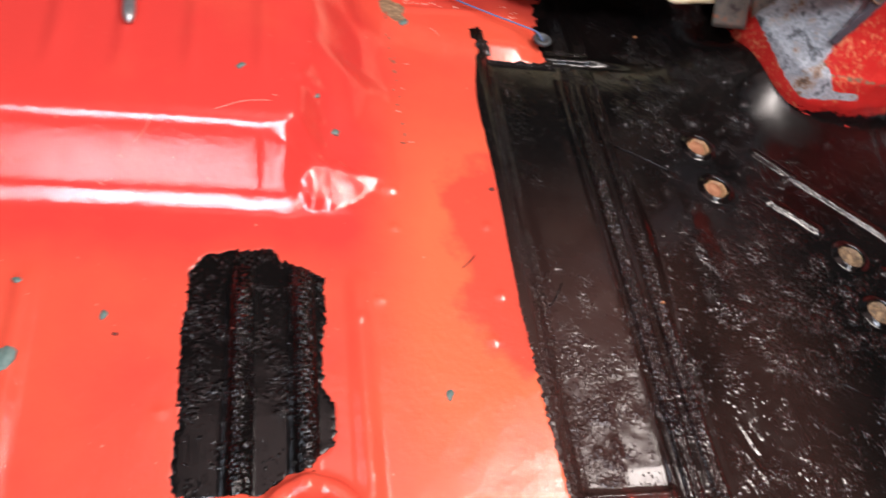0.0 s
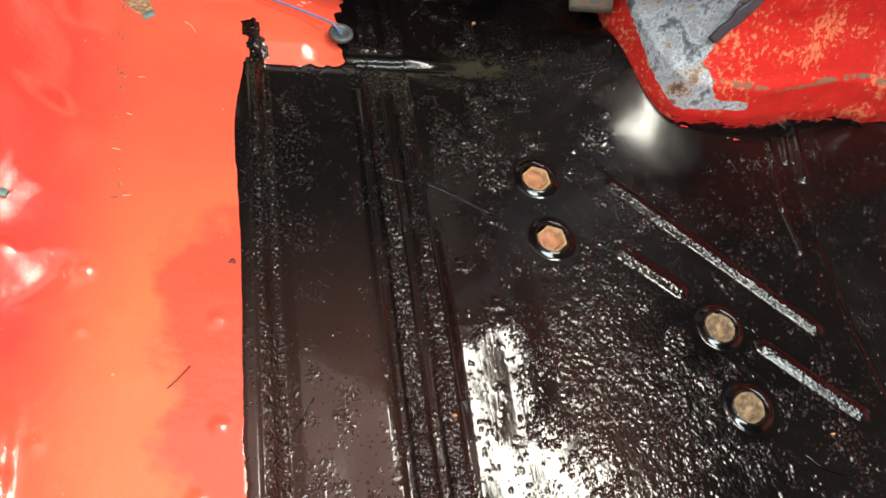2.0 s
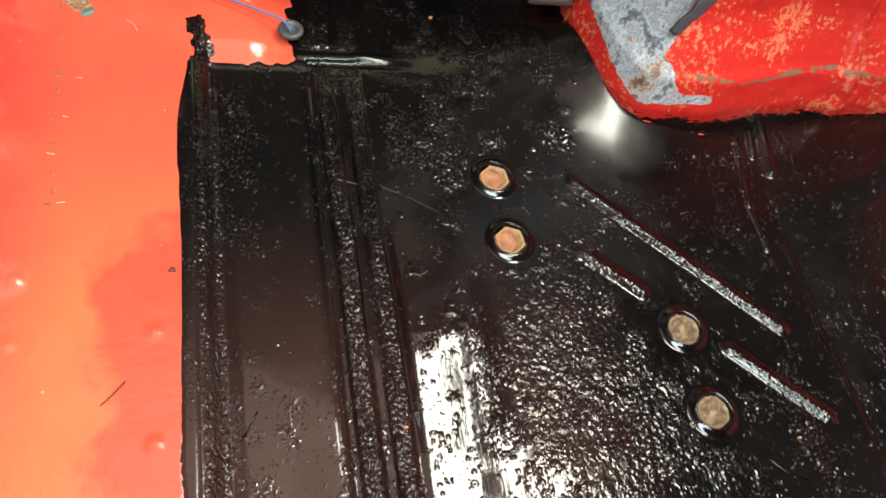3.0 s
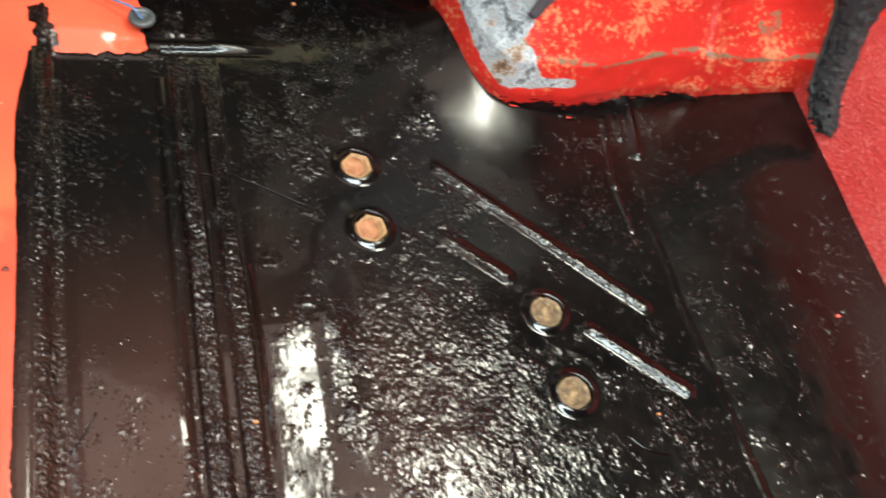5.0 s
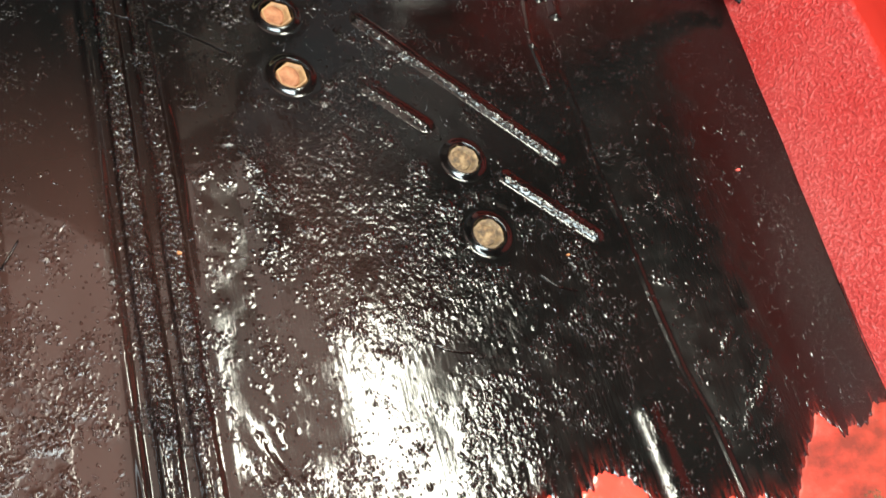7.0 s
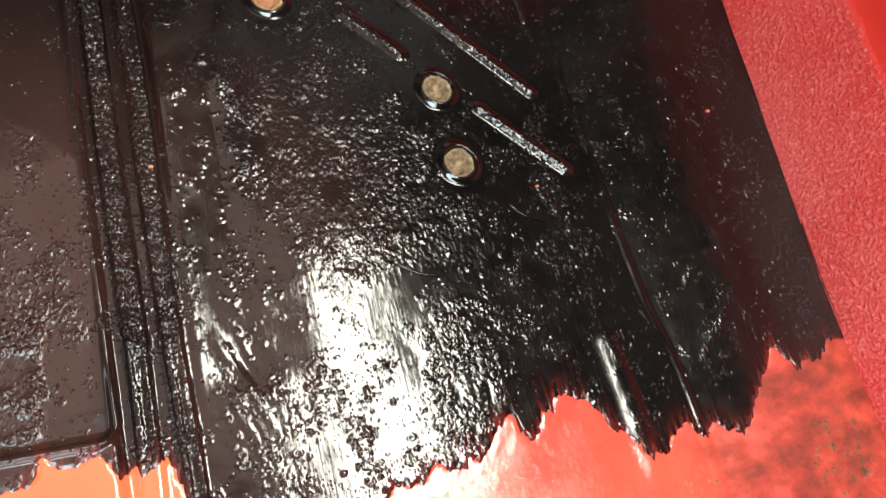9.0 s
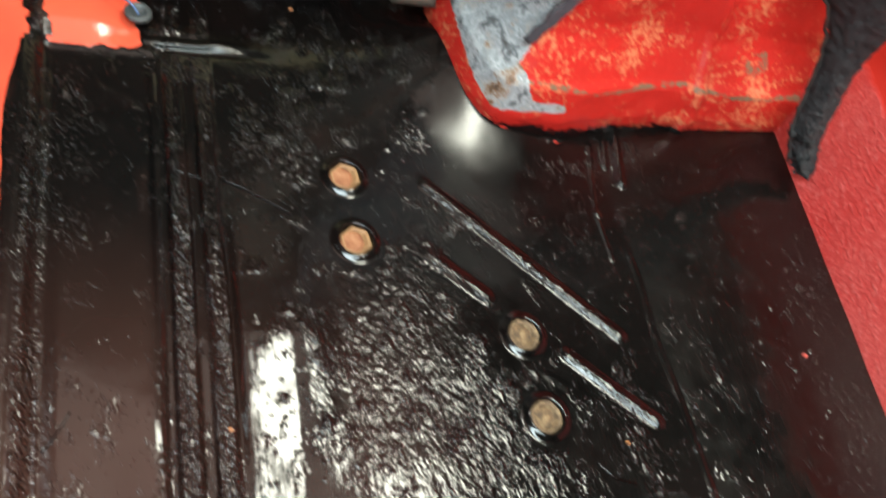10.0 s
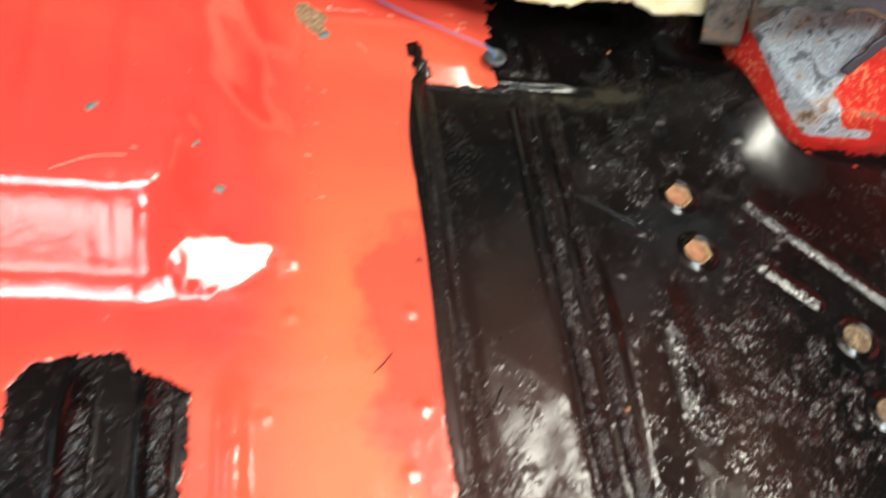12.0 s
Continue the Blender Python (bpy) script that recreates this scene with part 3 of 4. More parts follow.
EDGE_Y = [0.186, 0.199, 0.208, 0.206, 0.200, 0.190, 0.205, 0.19, 0.130, 0.150, 0.159, 0.164, 0.178, 0.184, 0.166, 0.164, 0.186, 0.188, 0.165, 0.130, 0.153, 0.144, 0.139, 0.172, 0.196, 0.171, 0.179, 0.190]


def coat_inside(x, y):
    """How far within the black coat, in metres; negative outside."""
    near = (y - np.interp(x, EDGE_X, EDGE_Y)) * 0.7
    streaks = 0.004 * (vnoise(x * 380, y * 60, 11) - 0.5) + 0.009 * (vnoise(x * 95, y * 45, 12) - 0.5) + 0.003 * (vnoise(x * 500, y * 300, 17) - 0.5)
    near = near + streaks
    left = x - np.interp(y, [0.19, 0.214, 0.290, 0.388, 0.45, 0.525, 0.63, 0.72], [0.2545, 0.2535, 0.2482, 0.2444, 0.2452, 0.2462, 0.2440, 0.2445])
    rag = 1 - step(0.30, 0.45, y)
    left = left - 0.008 * step(0.65, 0.72, y) + 0.0006 * (vnoise(x * 50, y * 70, 13) - 0.5) + 0.0045 * rag * (vnoise(x * 150, y * 520, 18) - 0.5)
    right = wall_x(y) + 0.0025 - x
    a = np.minimum(np.minimum(left, right), np.minimum(near, 0.723 - 1.3 * np.maximum(0.2590 - x, 0) - y + 0.004 * (vnoise(x * 200, y * 90, 14) - 0.5)))
    w = 0.005 * (vnoise(x * 160, y * 160, 15) - 0.5)
    b = np.minimum(np.minimum(x - 0.2555 + 0.30 * np.maximum(y - 0.745, 0), 0.2735 - 0.25 * np.maximum(y - 0.73, 0) - x), np.minimum(y - 0.6, 0.768 - y - 0.25 * np.abs(x - 0.262))) + 1.3 * w + 0.003 * (vnoise(x * 420, y * 420, 65) - 0.5)
    c = np.minimum(np.minimum(x - 0.336 - 0.012 * step(0.79, 0.84, y), right), y - 0.6) + w * 2.2 + 0.010 * (vnoise(x * 45, y * 55, 16) - 0.5)
    return np.minimum(np.maximum(a, np.maximum(b, c)), box_distance(x, y) + 0.006 - 0.0075 * step(0.63, 0.67, x) * step(0.60, 0.80, 0.7 * vnoise(x * 34, y * 60, 19) + 0.3 * vnoise(x * 300, y * 300, 20)))


def patch_inside(x, y):
    """The brushed test patch over two ribs on the red floor."""
    w = 0.004 * (vnoise(x * 90, y * 90, 21) - 0.5) + 0.0035 * (vnoise(x * 520, y * 300, 22) - 0.5) + 0.003 * (vnoise(x * 240, y * 420, 23) - 0.5)
    right = np.interp(y, [0.240, 0.254, 0.260, 0.281, 0.307, 0.332, 0.374, 0.414], [0.060, 0.064, 0.0752, 0.0787, 0.0707, 0.0703, 0.0733, 0.0762])
    top = np.interp(x, [-0.038, -0.028, -0.021, 0.030, 0.038, 0.060, 0.076], [0.4135, 0.426, 0.435, 0.442, 0.429, 0.419, 0.413])
    a = np.minimum(np.minimum(x + 0.0375, right - x), np.minimum(y - 0.224 - 0.3 * np.maximum(-0.026 - x, 0), top - y))
    return np.minimum(a, np.hypot(x - 0.058, y - 0.195) - 0.046) + w


def fine_axis(lo, a, b, hi, pitch):
    return np.concatenate([np.linspace(lo, a, 24)[:-1], np.arange(a, b, pitch), np.linspace(b, hi, 16)])


xs = fine_axis(-0.95, -0.24, 0.97, 1.02, 0.003)
ys = fine_axis(-1.00, 0.06, 0.94, 1.30, 0.003)
gx, gy = np.meshgrid(xs, ys)
under = np.maximum(coat_inside(gx, gy), patch_inside(gx, gy))
pan, used = grid_mesh("floor", xs, ys, floor_height(gx, gy) - 0.006 * step(0.0012, 0.007, under), np.ones_like(gx, bool), RED)
tagged(pan, "glossy red painted pressed steel car floor with ribs and chips", "floor", kind="structure")
stain = step(0.13, 0.25, gx) * (1 - step(0.247, 0.25, gx)) * step(0.22, 0.42, gy) * (1 - step(0.48, 0.66, gy)) * 0.85
set_attribute(pan, "stain", stain.ravel()[used])
scab = np.hypot(((gx - 0.161) + 0.30 * (gy - 0.790)) * 1.25, (gy - 0.790) * 0.62) + 0.012 * (vnoise(gx * 90, gy * 90, 24) - 0.5)
rust = 0.95 * (1 - step(0.011, 0.022, scab))
rust = np.maximum(rust, 0.62 * bead(np.hypot(gx - 0.177, gy - 0.764), 0.009))
rust = np.maximum(rust, 0.50 * (1 - step(0.02, 0.09, np.hypot(gx - 0.90, gy - 0.10))))
rust = np.maximum(rust, 0.48 * (1 - step(0.01, 0.05, np.hypot(gx - 0.76, gy - 0.10))))
rust = np.maximum(rust, 0.36 * step(0.10, 0.13, gx) * (1 - step(0.17, 0.19, gx)) * step(0.52, 0.56, gy) * vnoise(gx * 20, gy * 20, 25))
# dirt by the sill, deepened to paint in the weaker light there
grime_shade = 0.85 * step(0.63, 0.84, gx) * step(0.30, 0.17, gy)
grime_shade = np.maximum(grime_shade, 0.55 * step(0.46, 0.60, gx) * step(0.17, 0.10, gy))
# painted light: orange on the strongly lit strip, weaker on the right
lit_orange = step(0.08, 0.19, gx) * (0.42 * (1 - step(0.74, 0.90, gy)) + 0.55 * (1 - step(0.46, 0.66, gy))) + 0.35 * (1 - step(0.40, 0.48, gy)) * (1 - step(0.10, 0.19, gx))
set_attribute(pan, "lit_orange", np.maximum(lit_orange * (1 - 0.75 * step(0.42, 0.60, gx)), 0.05).ravel()[used])
set_attribute(pan, "grime_shade", grime_shade.ravel()[used])
set_attribute(pan, "rust", rust.ravel()[used])


def add_blisters(z, xs, ys, seed, count, where, sizes, tall):
    """Scatter round blisters, some of them burst to a ring, over the plan where the mask allows."""
    rnd = random.Random(seed)
    pitch, made = xs[1] - xs[0], 0
    for _ in range(count * 40):
        x, y = rnd.uniform(xs[0], xs[-1]), rnd.uniform(ys[0], ys[-1])
        i, j = int((x - xs[0]) / pitch), int((y - ys[0]) / pitch)
        if made == count or i >= len(xs) - 1 or j >= len(ys) - 1:
            continue
        if rnd.random() > where[j, i]:
            continue
        r, lift, burst, squash = rnd.uniform(*sizes) * rnd.choice((0.6, 0.8, 1.0)), tall * rnd.uniform(0.5, 1.2), rnd.random() < 0.35, rnd.uniform(0.7, 1.3)
        k = int(r / pitch * 1.4) + 2
        sl = (slice(max(j - k, 0), j + k), slice(max(i - k, 0), i + k))
        d = np.hypot((xs[None, sl[1]] - x) * squash, (ys[sl[0], None] - y) / squash) / r
        hump = bead(d, 1.0)
        if burst:
            hump = bead(np.abs(d - 0.62), 0.40) - 0.5 * bead(d, 0.5)
        z[sl] += lift * hump
        made += 1


STREAKS = [(0.818, 0.279, 0.788, 0.244, 0.0050), (0.864, 0.264, 0.800, 0.202, 0.0060), (0.714, 0.224, 0.718, 0.160, 0.0110)]


def coat_object(name, xs, ys, inside, seed):
    gx, gy = np.meshgrid(xs, ys)
    s = inside(gx, gy)
    main = step(0.20, 0.23, gx)
    wob = 0.05 * (vnoise(gx * 18, gy * 18, 35) - 0.5) + 0.02 * (vnoise(gx * 55, gy * 55, 39) - 0.5)
    patch = vnoise(gx * 24, gy * 24, 31) * 0.65 + vnoise(gx * 60, gy * 60, 37) * 0.35
    clump = vnoise(gx * 48, gy * 48, 32) * 0.6 + vnoise(gx * 110, gy * 110, 30) * 0.4
    body = step(0.400, 0.412, gx) * (1 - step(0.60, 0.66, gx + wob + 0.25 * (gy - 0.4)))
    strip = step(0.402, 0.408, gx) * (1 - step(0.432, 0.450, gx + 0.3 * wob))
    # leathery where it was laid on thick, smooth and blistered towards the near edge
    dense = step(0.0, 0.040, gx + wob - 0.448 - 0.30 * np.clip(0.45 - gy, 0, 0.12)) * (1 - step(0.585, 0.640, gx + wob + 0.25 * (gy - 0.4))) * step(0.285, 0.345, gy + wob) * (1 - step(0.515, 0.565, gy + wob))
    pebble = body * (0.05 + (0.60 + 0.45 * step(0.25, 0.50, patch)) * dense)
    pebble = np.maximum(pebble, body * (1 - dense) * (1 - 0.3 * strip) * 0.75 * step(0.62, 0.76, clump) * step(0.56, 0.50, gy) * (1 - 0.6 * step(0.34, 0.30, gy)))
    pebble = np.maximum(pebble, 0.62 * step(0.535, 0.555, gx + 0.5 * wob) * (1 - step(0.600, 0.625, gx + 0.5 * wob)) * step(0.30, 0.27, gy) * step(0.30, 0.50, clump))
    far = step(0.402, 0.42, gx) * step(0.58, 0.64, gy) * (1 - step(0.57, 0.63, gx))
    pebble = np.maximum(pebble, far * (0.12 + 0.75 * step(0.55, 0.70, clump)))
    for ax, ay, bx, by in BEADS:
        pebble = np.maximum(pebble, 0.95 * bead(capsule(gx, gy, ax, ay, bx, by), 0.010))
    ribs = 0
    for cx in (0.266, 0.3640, 0.3872, 0.008, 0.056):
        ribs = np.maximum(ribs, 1 - step(0.0060, 0.0095, np.abs(gx - cx)))
    pebble = np.maximum(pebble, ribs * (0.45 + 0.85 * step(0.28, 0.40, gy) * (1 - step(0.58, 0.66, gy))) * (0.55 + 0.8 * vnoise(gx * 60, gy * 40, 38)))
    slope = step(0.700, 0.735, gx)
    near_recess = main * step(0.275, 0.285, gx) * (1 - step(0.340, 0.348, gx)) * (1 - step(0.40, 0.50, gy))
    pebble = np.maximum(pebble, 0.20 * near_recess * (0.3 + patch))
    dust = (0.30 + 0.25 * step(0.46, 0.40, gy) + 0.06 * step(0.40, 0.44, gx) + 0.35 * far + 0.5 * ribs + 0.1 * dense) * (0.15 + 1.5 * step(0.35, 0.75, clump))
    dust = dust * (1 - slope) + slope * (0.08 + 0.28 * step(0.58, 0.74, clump))
    dust = dust * (1 - 0.25 * body * step(0.34, 0.28, gy)) * (1 - 0.35 * step(0.60, 0.64, gx) * (1 - slope))
    fillet = 1 - step(0.040, 0.062, np.hypot(gx - 0.626, gy - 0.664))
    calm = 0.95 * fillet
    for hx, hy in HOLES:
        calm = np.maximum(calm, 0.95 * (1 - step(0.0215, 0.0290, np.hypot(gx - hx, gy - hy))))
    calm = np.maximum(calm, main * step(0.722, 0.727, gy) * (1 - step(0.741, 0.748, gy)) * step(0.325, 0.335, gx) * (1 - step(0.40, 0.44, gx)))
    pebble, dust = pebble * (1 - calm), dust * (1 - calm)
    scum = main * (1 - step(0.338, 0.348, gx)) * (1 - step(0.30, 0.36, gy + 0.06 * (patch - 0.5))) * step(0.45, 0.62, patch + 0.30 * bead(np.abs(gy - 0.312), 0.016))
    pebble, dust = np.maximum(pebble, 0.40 * scum), np.maximum(dust, 0.5 * scum)
    lumps = 0.00022 * pebble * (vnoise(gx * 240, gy * 240, 33) - 0.5) + 0.00026 * pebble * (vnoise(gx * 120, gy * 120, 34) - 0.5)
    glint = vnoise(gx * 560, gy * 560, 40)
    lumps = lumps + 0.0006 * np.clip((glint - (1 - 0.50 * np.clip(dust, 0, 1))) / 0.25, 0, 1) * (0.4 + 0.9 * vnoise(gx * 120, gy * 120, 43))
    lumps = lumps + 0.0011 * np.clip(ribs, 0, 1) * main * (vnoise(gx * 470, gy * 26, 48) - 0.5)
    # sagging runs beside the ribs at the near end
    sag = np.exp(-(((gx - 0.428) / 0.014) ** 2 + ((gy - 0.245) / 0.030) ** 2)) * main
    lumps = lumps + 0.0012 * sag * (vnoise((gx + 0.35 * gy) * 330, gy * 34, 63) - 0.5)
    frost = np.maximum(ribs * (0.25 + 0.9 * step(0.30, 0.62, vnoise(gx * 90, gy * 24, 64))), 1.0 * scum * step(0.35, 0.6, clump))
    for ax, ay, bx, by in BEADS:
        frost = np.maximum(frost, 0.38 * bead(capsule(gx, gy, ax, ay, bx, by), 0.0085))
    frost = np.maximum(frost, 0.8 * step(0.33, 0.36, gy) * step(0.70, 0.80, clump) * step(0.40, 0.42, gx) * (1 - step(0.60, 0.66, gx)) * main * (1 - fillet))
    for ax, ay, bx, by, half in STREAKS:
        frost = np.maximum(frost, 0.20 * bead(capsule(gx, gy, ax, ay, bx, by), half) * step(0.35, 0.60, clump))
    frost = frost * (1 - calm) * (0.55 + 0.45 * (1 - step(0.60, 0.68, gy)))
    hump = np.zeros_like(gx)
    open_pan = body * (1 - 0.8 * dense) * (1 - 0.8 * step(0.455, 0.475, gx) * step(0.34, 0.32, gy)) * step(0.150, 0.170, gy) * (1 - step(0.46, 0.50, gy)) * (0.25 + 0.75 * step(0.40, 0.62, patch))
    add_blisters(hump, xs, ys, seed, 230, open_pan, (0.0018, 0.0038), 0.00045)
    add_blisters(hump, xs, ys, seed + 1, 260, main * (1 - step(0.335, 0.345, gx)) * step(0.285, 0.295, gx) * step(0.5, 0.68, clump), (0.0011, 0.0022), 0.0005)
    add_blisters(hump, xs, ys, seed + 2, 60, step(0.62, 0.66, gx) * (1 - step(0.88, 0.92, gx)) * step(0.20, 0.24, gy) * step(0.52, 0.70, clump), (0.0011, 0.0026), 0.0005)
    lumps = lumps + hump * main
    z = floor_height(gx, gy) + np.clip(s * 0.18, -0.003, 0.0005) + lumps * step(0.0, 0.004, s)
    ob, used = grid_mesh(name, xs, ys, z, s > -0.005, BLACK)
    lip = 0.3 * main * bead(np.abs(gy - 0.734), 0.010) * step(0.33, 0.34, gx) * (1 - step(0.40, 0.43, gx))
    set_attribute(ob, "pebble", pebble.ravel()[used])
    smear = vnoise(gx * 7, gy * 5, 44) * 0.6 + vnoise(gx * 22, gy * 12, 45) * 0.4
    # where the brown reflection is painted into the coat's colour
    thin = (1 - step(0.38, 0.60, gy + 0.16 * (smear - 0.5))) * (1 - step(0.47, 0.60, gx)) * (0.35 + 0.8 * step(0.3, 0.6, smear)) * (0.45 + 0.55 * (1 - step(0.335, 0.350, gx)))
    # thin red-brown streaks at the far end of the recess
    thin = thin + 0.5 * step(0.60, 0.70, vnoise(gx * 150, gy * 9, 46)) * step(0.50, 0.72, gy) * (1 - step(0.35, 0.40, gx)) * step(0.5, 0.7, vnoise(gx * 30, gy * 12, 47))
    thin = thin * main
    matte = main * (1 - step(0.342, 0.350, gx)) * (1 - step(0.30, 0.36, gy)) * (0.15 + 0.8 * (1 - step(0.30, 0.33, gx + 0.03 * vnoise(gx * 40, gy * 25, 36))))
    feather = np.exp(-np.maximum(s, 0) / 0.0045) * (1 - step(0.24, 0.30, gy)) * step(0.27, 0.30, gx)
    satin = np.maximum(0.62 * (1 - step(0.338, 0.348, gx)) * (1 - ribs), (0.22 + 0.42 * step(0.40, 0.55, gy)) * step(0.60, 0.70, gx + 0.5 * wob))
    satin = np.maximum(satin, 1.2 * bead(np.abs(gy - 0.7345), 0.012) * step(0.325, 0.335, gx) * (1 - step(0.40, 0.44, gx)))
    satin = np.maximum(satin, fillet) * (0.75 + 0.5 * patch)
    set_attribute(ob, "frost", np.clip(frost, 0, 1.2).ravel()[used])
    set_attribute(ob, "satin", np.clip(satin, 0, 1).ravel()[used])
    set_attribute(ob, "dust", dust.ravel()[used])
    set_attribute(ob, "edge", feather.ravel()[used])
    set_attribute(ob, "matte", np.clip(matte + lip, 0, 1.5).ravel()[used])
    set_attribute(ob, "thin", np.clip(thin, 0, 1).ravel()[used])
    return ob


tagged(coat_object("underseal_coat", np.arange(0.236, 0.985, 0.0009), np.arange(0.09, 0.93, 0.0009), coat_inside, 81),
       "glossy black brushed-on underseal covering the floor", "coating", kind="structure")
tagged(coat_object("underseal_patch", np.arange(-0.06, 0.09, 0.0011), np.arange(0.19, 0.46, 0.0011), patch_inside, 91),
       "black brushed test patch of underseal over two ribs", "coating", kind="structure")


# ---- sill wall, bulkhead box ----
SILL_TALL = 0.200


def sill_point(u, v):
    y = 1.25 - 2.2 * u
    z = 0.018 + SILL_TALL * min(v / 0.8, 1.0) ** 1.3
    x = wall_x(y) + 0.17 * min(z - 0.036, 0.11) + 0.05 * max(z - 0.146, 0) + 0.09 * max(v - 0.8, 0) / 0.2
    return (x, y, z)


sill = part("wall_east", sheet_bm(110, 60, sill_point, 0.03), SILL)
heights = np.array([v.co.z for v in sill.data.vertices])
set_attribute(sill, "plain", step(0.118, 0.150, heights))
tagged(sill, "red inner sill wall with orange-peel stone-chip paint", "wall", kind="structure")


MAT_X = [0.56, 0.596, 0.640, 0.668, 0.677, 0.712, 0.734, 0.765, 0.780, 0.795, 0.830, 0.98]
MAT_LOW = [0.120, 0.131, 0.151, 0.150, 0.176, 0.193, 0.205, 0.205, 0.222, 0.236, 0.260, 0.36]


def box_path(count):
    pts = spline([(0.592, 1.00, 0), (0.592, 0.90, 0), *[(a, b, 0) for a, b in zip(BOX_X, BOX_Y)], (1.00, 0.662, 0)], 8)
    p = np.array(pts)[:, :2]
    d = np.concatenate([[0], np.cumsum(np.hypot(*np.diff(p, axis=0).T))])
    s = np.linspace(0, d[-1], count)
    q = np.stack([np.interp(s, d, p[:, 0]), np.interp(s, d, p[:, 1])], 1)
    t = np.gradient(q, axis=0)
    t /= np.linalg.norm(t, axis=1, keepdims=True)
    n = np.stack([-t[:, 1], t[:, 0]], 1)
    for _ in range(6):
        n[1:-1] = (n[:-2] + n[1:-1] + n[2:]) / 3
    return q, n / np.linalg.norm(n, axis=1, keepdims=True)


def bulkhead_box():
    q, n = box_path(220)
    zs = np.linspace(0.0, 0.34, 110)
    off = np.interp(zs, [0, 0.030, 0.050, 0.062, 0.068, 0.10, 0.11, 0.16, 0.34], [0.005, 0.004, 0.009, 0.012, 0.020, 0.042, 0.046, 0.056, 0.062])
    px = q[None, :, 0] + off[:, None] * n[None, :, 0]
    py = q[None, :, 1] + off[:, None] * n[None, :, 1]
    pz = np.repeat(zs[:, None], len(q), 1)
    dent = step(0.04, 0.07, pz) * 0.004 * (vnoise(px * 25, pz * 25, 41) - 0.5) + 0.0015 * (vnoise(px * 80, pz * 80, 42) - 0.5)
    ridge = 0.004 * bead(np.abs(px - 0.845 + 0.1 * (pz - 0.1)), 0.012)
    py = py + dent - ridge
    co = np.stack([px, py, pz], -1).reshape(-1, 3)
    idx = np.arange(len(zs) * len(q)).reshape(len(zs), len(q))
    quads = np.stack([idx[:-1, :-1], idx[:-1, 1:], idx[1:, 1:], idx[1:, :-1]], -1).reshape(-1, 4)
    mid = co[quads].mean(1)
    quads = quads[mid[:, 2] < np.interp(mid[:, 0], MAT_X, MAT_LOW) + 0.018]
    ob = mesh_object("bulkhead", co.tolist(), quads.tolist(), WORN)
    lo = np.interp(pz, [0.030, 0.042, 0.058, 0.075, 0.16], [0.640, 0.620, 0.606, 0.600, 0.586]) - 0.004
    hi = np.interp(pz, [0.036, 0.040, 0.047, 0.050, 0.066, 0.075, 0.10, 0.13, 0.16], [0.64, 0.70, 0.70, 0.662, 0.655, 0.644, 0.656, 0.680, 0.698])
    primer = np.minimum(np.minimum(px - lo, hi - px), pz - 0.034)
    set_attribute(ob, "primer", 0.5 + np.clip(primer / 0.02, -0.5, 0.5))
    crust = 0.74 * bead(np.abs(pz - 0.062 - 0.003 * np.sin(px * 40)), 0.006) + 0.6 * (1 - step(0.01, 0.03, np.hypot(px - 0.905, pz - 0.085)))
    crust = np.maximum(crust, 0.62 * bead(np.abs(pz - 0.046), 0.004) * step(0.66, 0.67, px) * (1 - step(0.70, 0.71, px)))
    set_attribute(ob, "rust", crust)
    set_attribute(ob, "tar", np.clip(1.0 - (pz - 0.004) / 0.024, -0.6, 1.0) + 0.30 * (vnoise(px * 30, pz * 10, 57) - 0.5) + 0.22 * (1 - step(0.66, 0.74, px)))
    return tagged(ob, "red bulkhead box, flaked to grey primer and flecked with rust", "bulkhead", kind="structure")


bulkhead_box()


# ---- things on and round the floor ----
def floor_plug(mat, core_mat, x, y, turn, label, worn):
    base = tagged(new("floor_plug"), label, "plug", "plugs in the floor holes")
    rim = [(0.0126, -0.0140), (0.0130, -0.0066), (0.0124, -0.0048), (0.0110, -0.0046), (0.0094, -0.0078), (0.0070, -0.0098)]
    bm = lathe_bm(rim, 36, 0.05 if worn else 0.012, turn)
    if not worn:
        for v in bm.verts:
            a = math.atan2(v.co.y, v.co.x)
            v.co.xy *= 1.03 * math.cos(math.pi / 6) / math.cos((a + 0.4) % (math.pi / 3) - math.pi / 6)
    part("rim", bm, mat, base)
    profile = [(0.0092, -0.0120), (0.0096, -0.0068), (0.0090, -0.0056), (0.0060, -0.0060), (0.0042, -0.0052 if worn else -0.0062), (0.0008, -0.0060)]
    core = part("core", lathe_bm(profile, 26, 0.09 if worn else 0.03, turn + 9), core_mat, base, "darker sunken core")
    core.matrix_local = pose(-0.0034, -0.0006, 0.0006, 0, 0, -turn * 40)
    base.matrix_world = pose(x, y, float(floor_height(np.array([x + 0.0145]), np.array([y]))[0]) + 0.0020, 4, -6, 0)
    return base


for k, (hx, hy) in enumerate(HOLES):
    floor_plug(PALE_PLUG if k < 2 else DRAB_PLUG, PLUG if k < 2 else DRAB_CORE, hx, hy, k + 1,
               "tan six-sided plug sunk in a floor hole" if k < 2 else "dirty brown round plug sunk in a floor hole", k > 1)

grommet = part("grommet", lathe_bm([(0.0096, -0.002), (0.0110, 0.0005), (0.0108, 0.0022), (0.0092, 0.0032), (0.0068, 0.0028), (0.0058, 0.0010), (0.0040, -0.0008), (0.0008, -0.001)], 32), GROMMET)
grommet.matrix_world = pose(0.3375, 0.753, 0.0125)
tagged(grommet, "black rubber grommet with a wire through it", "grommet")

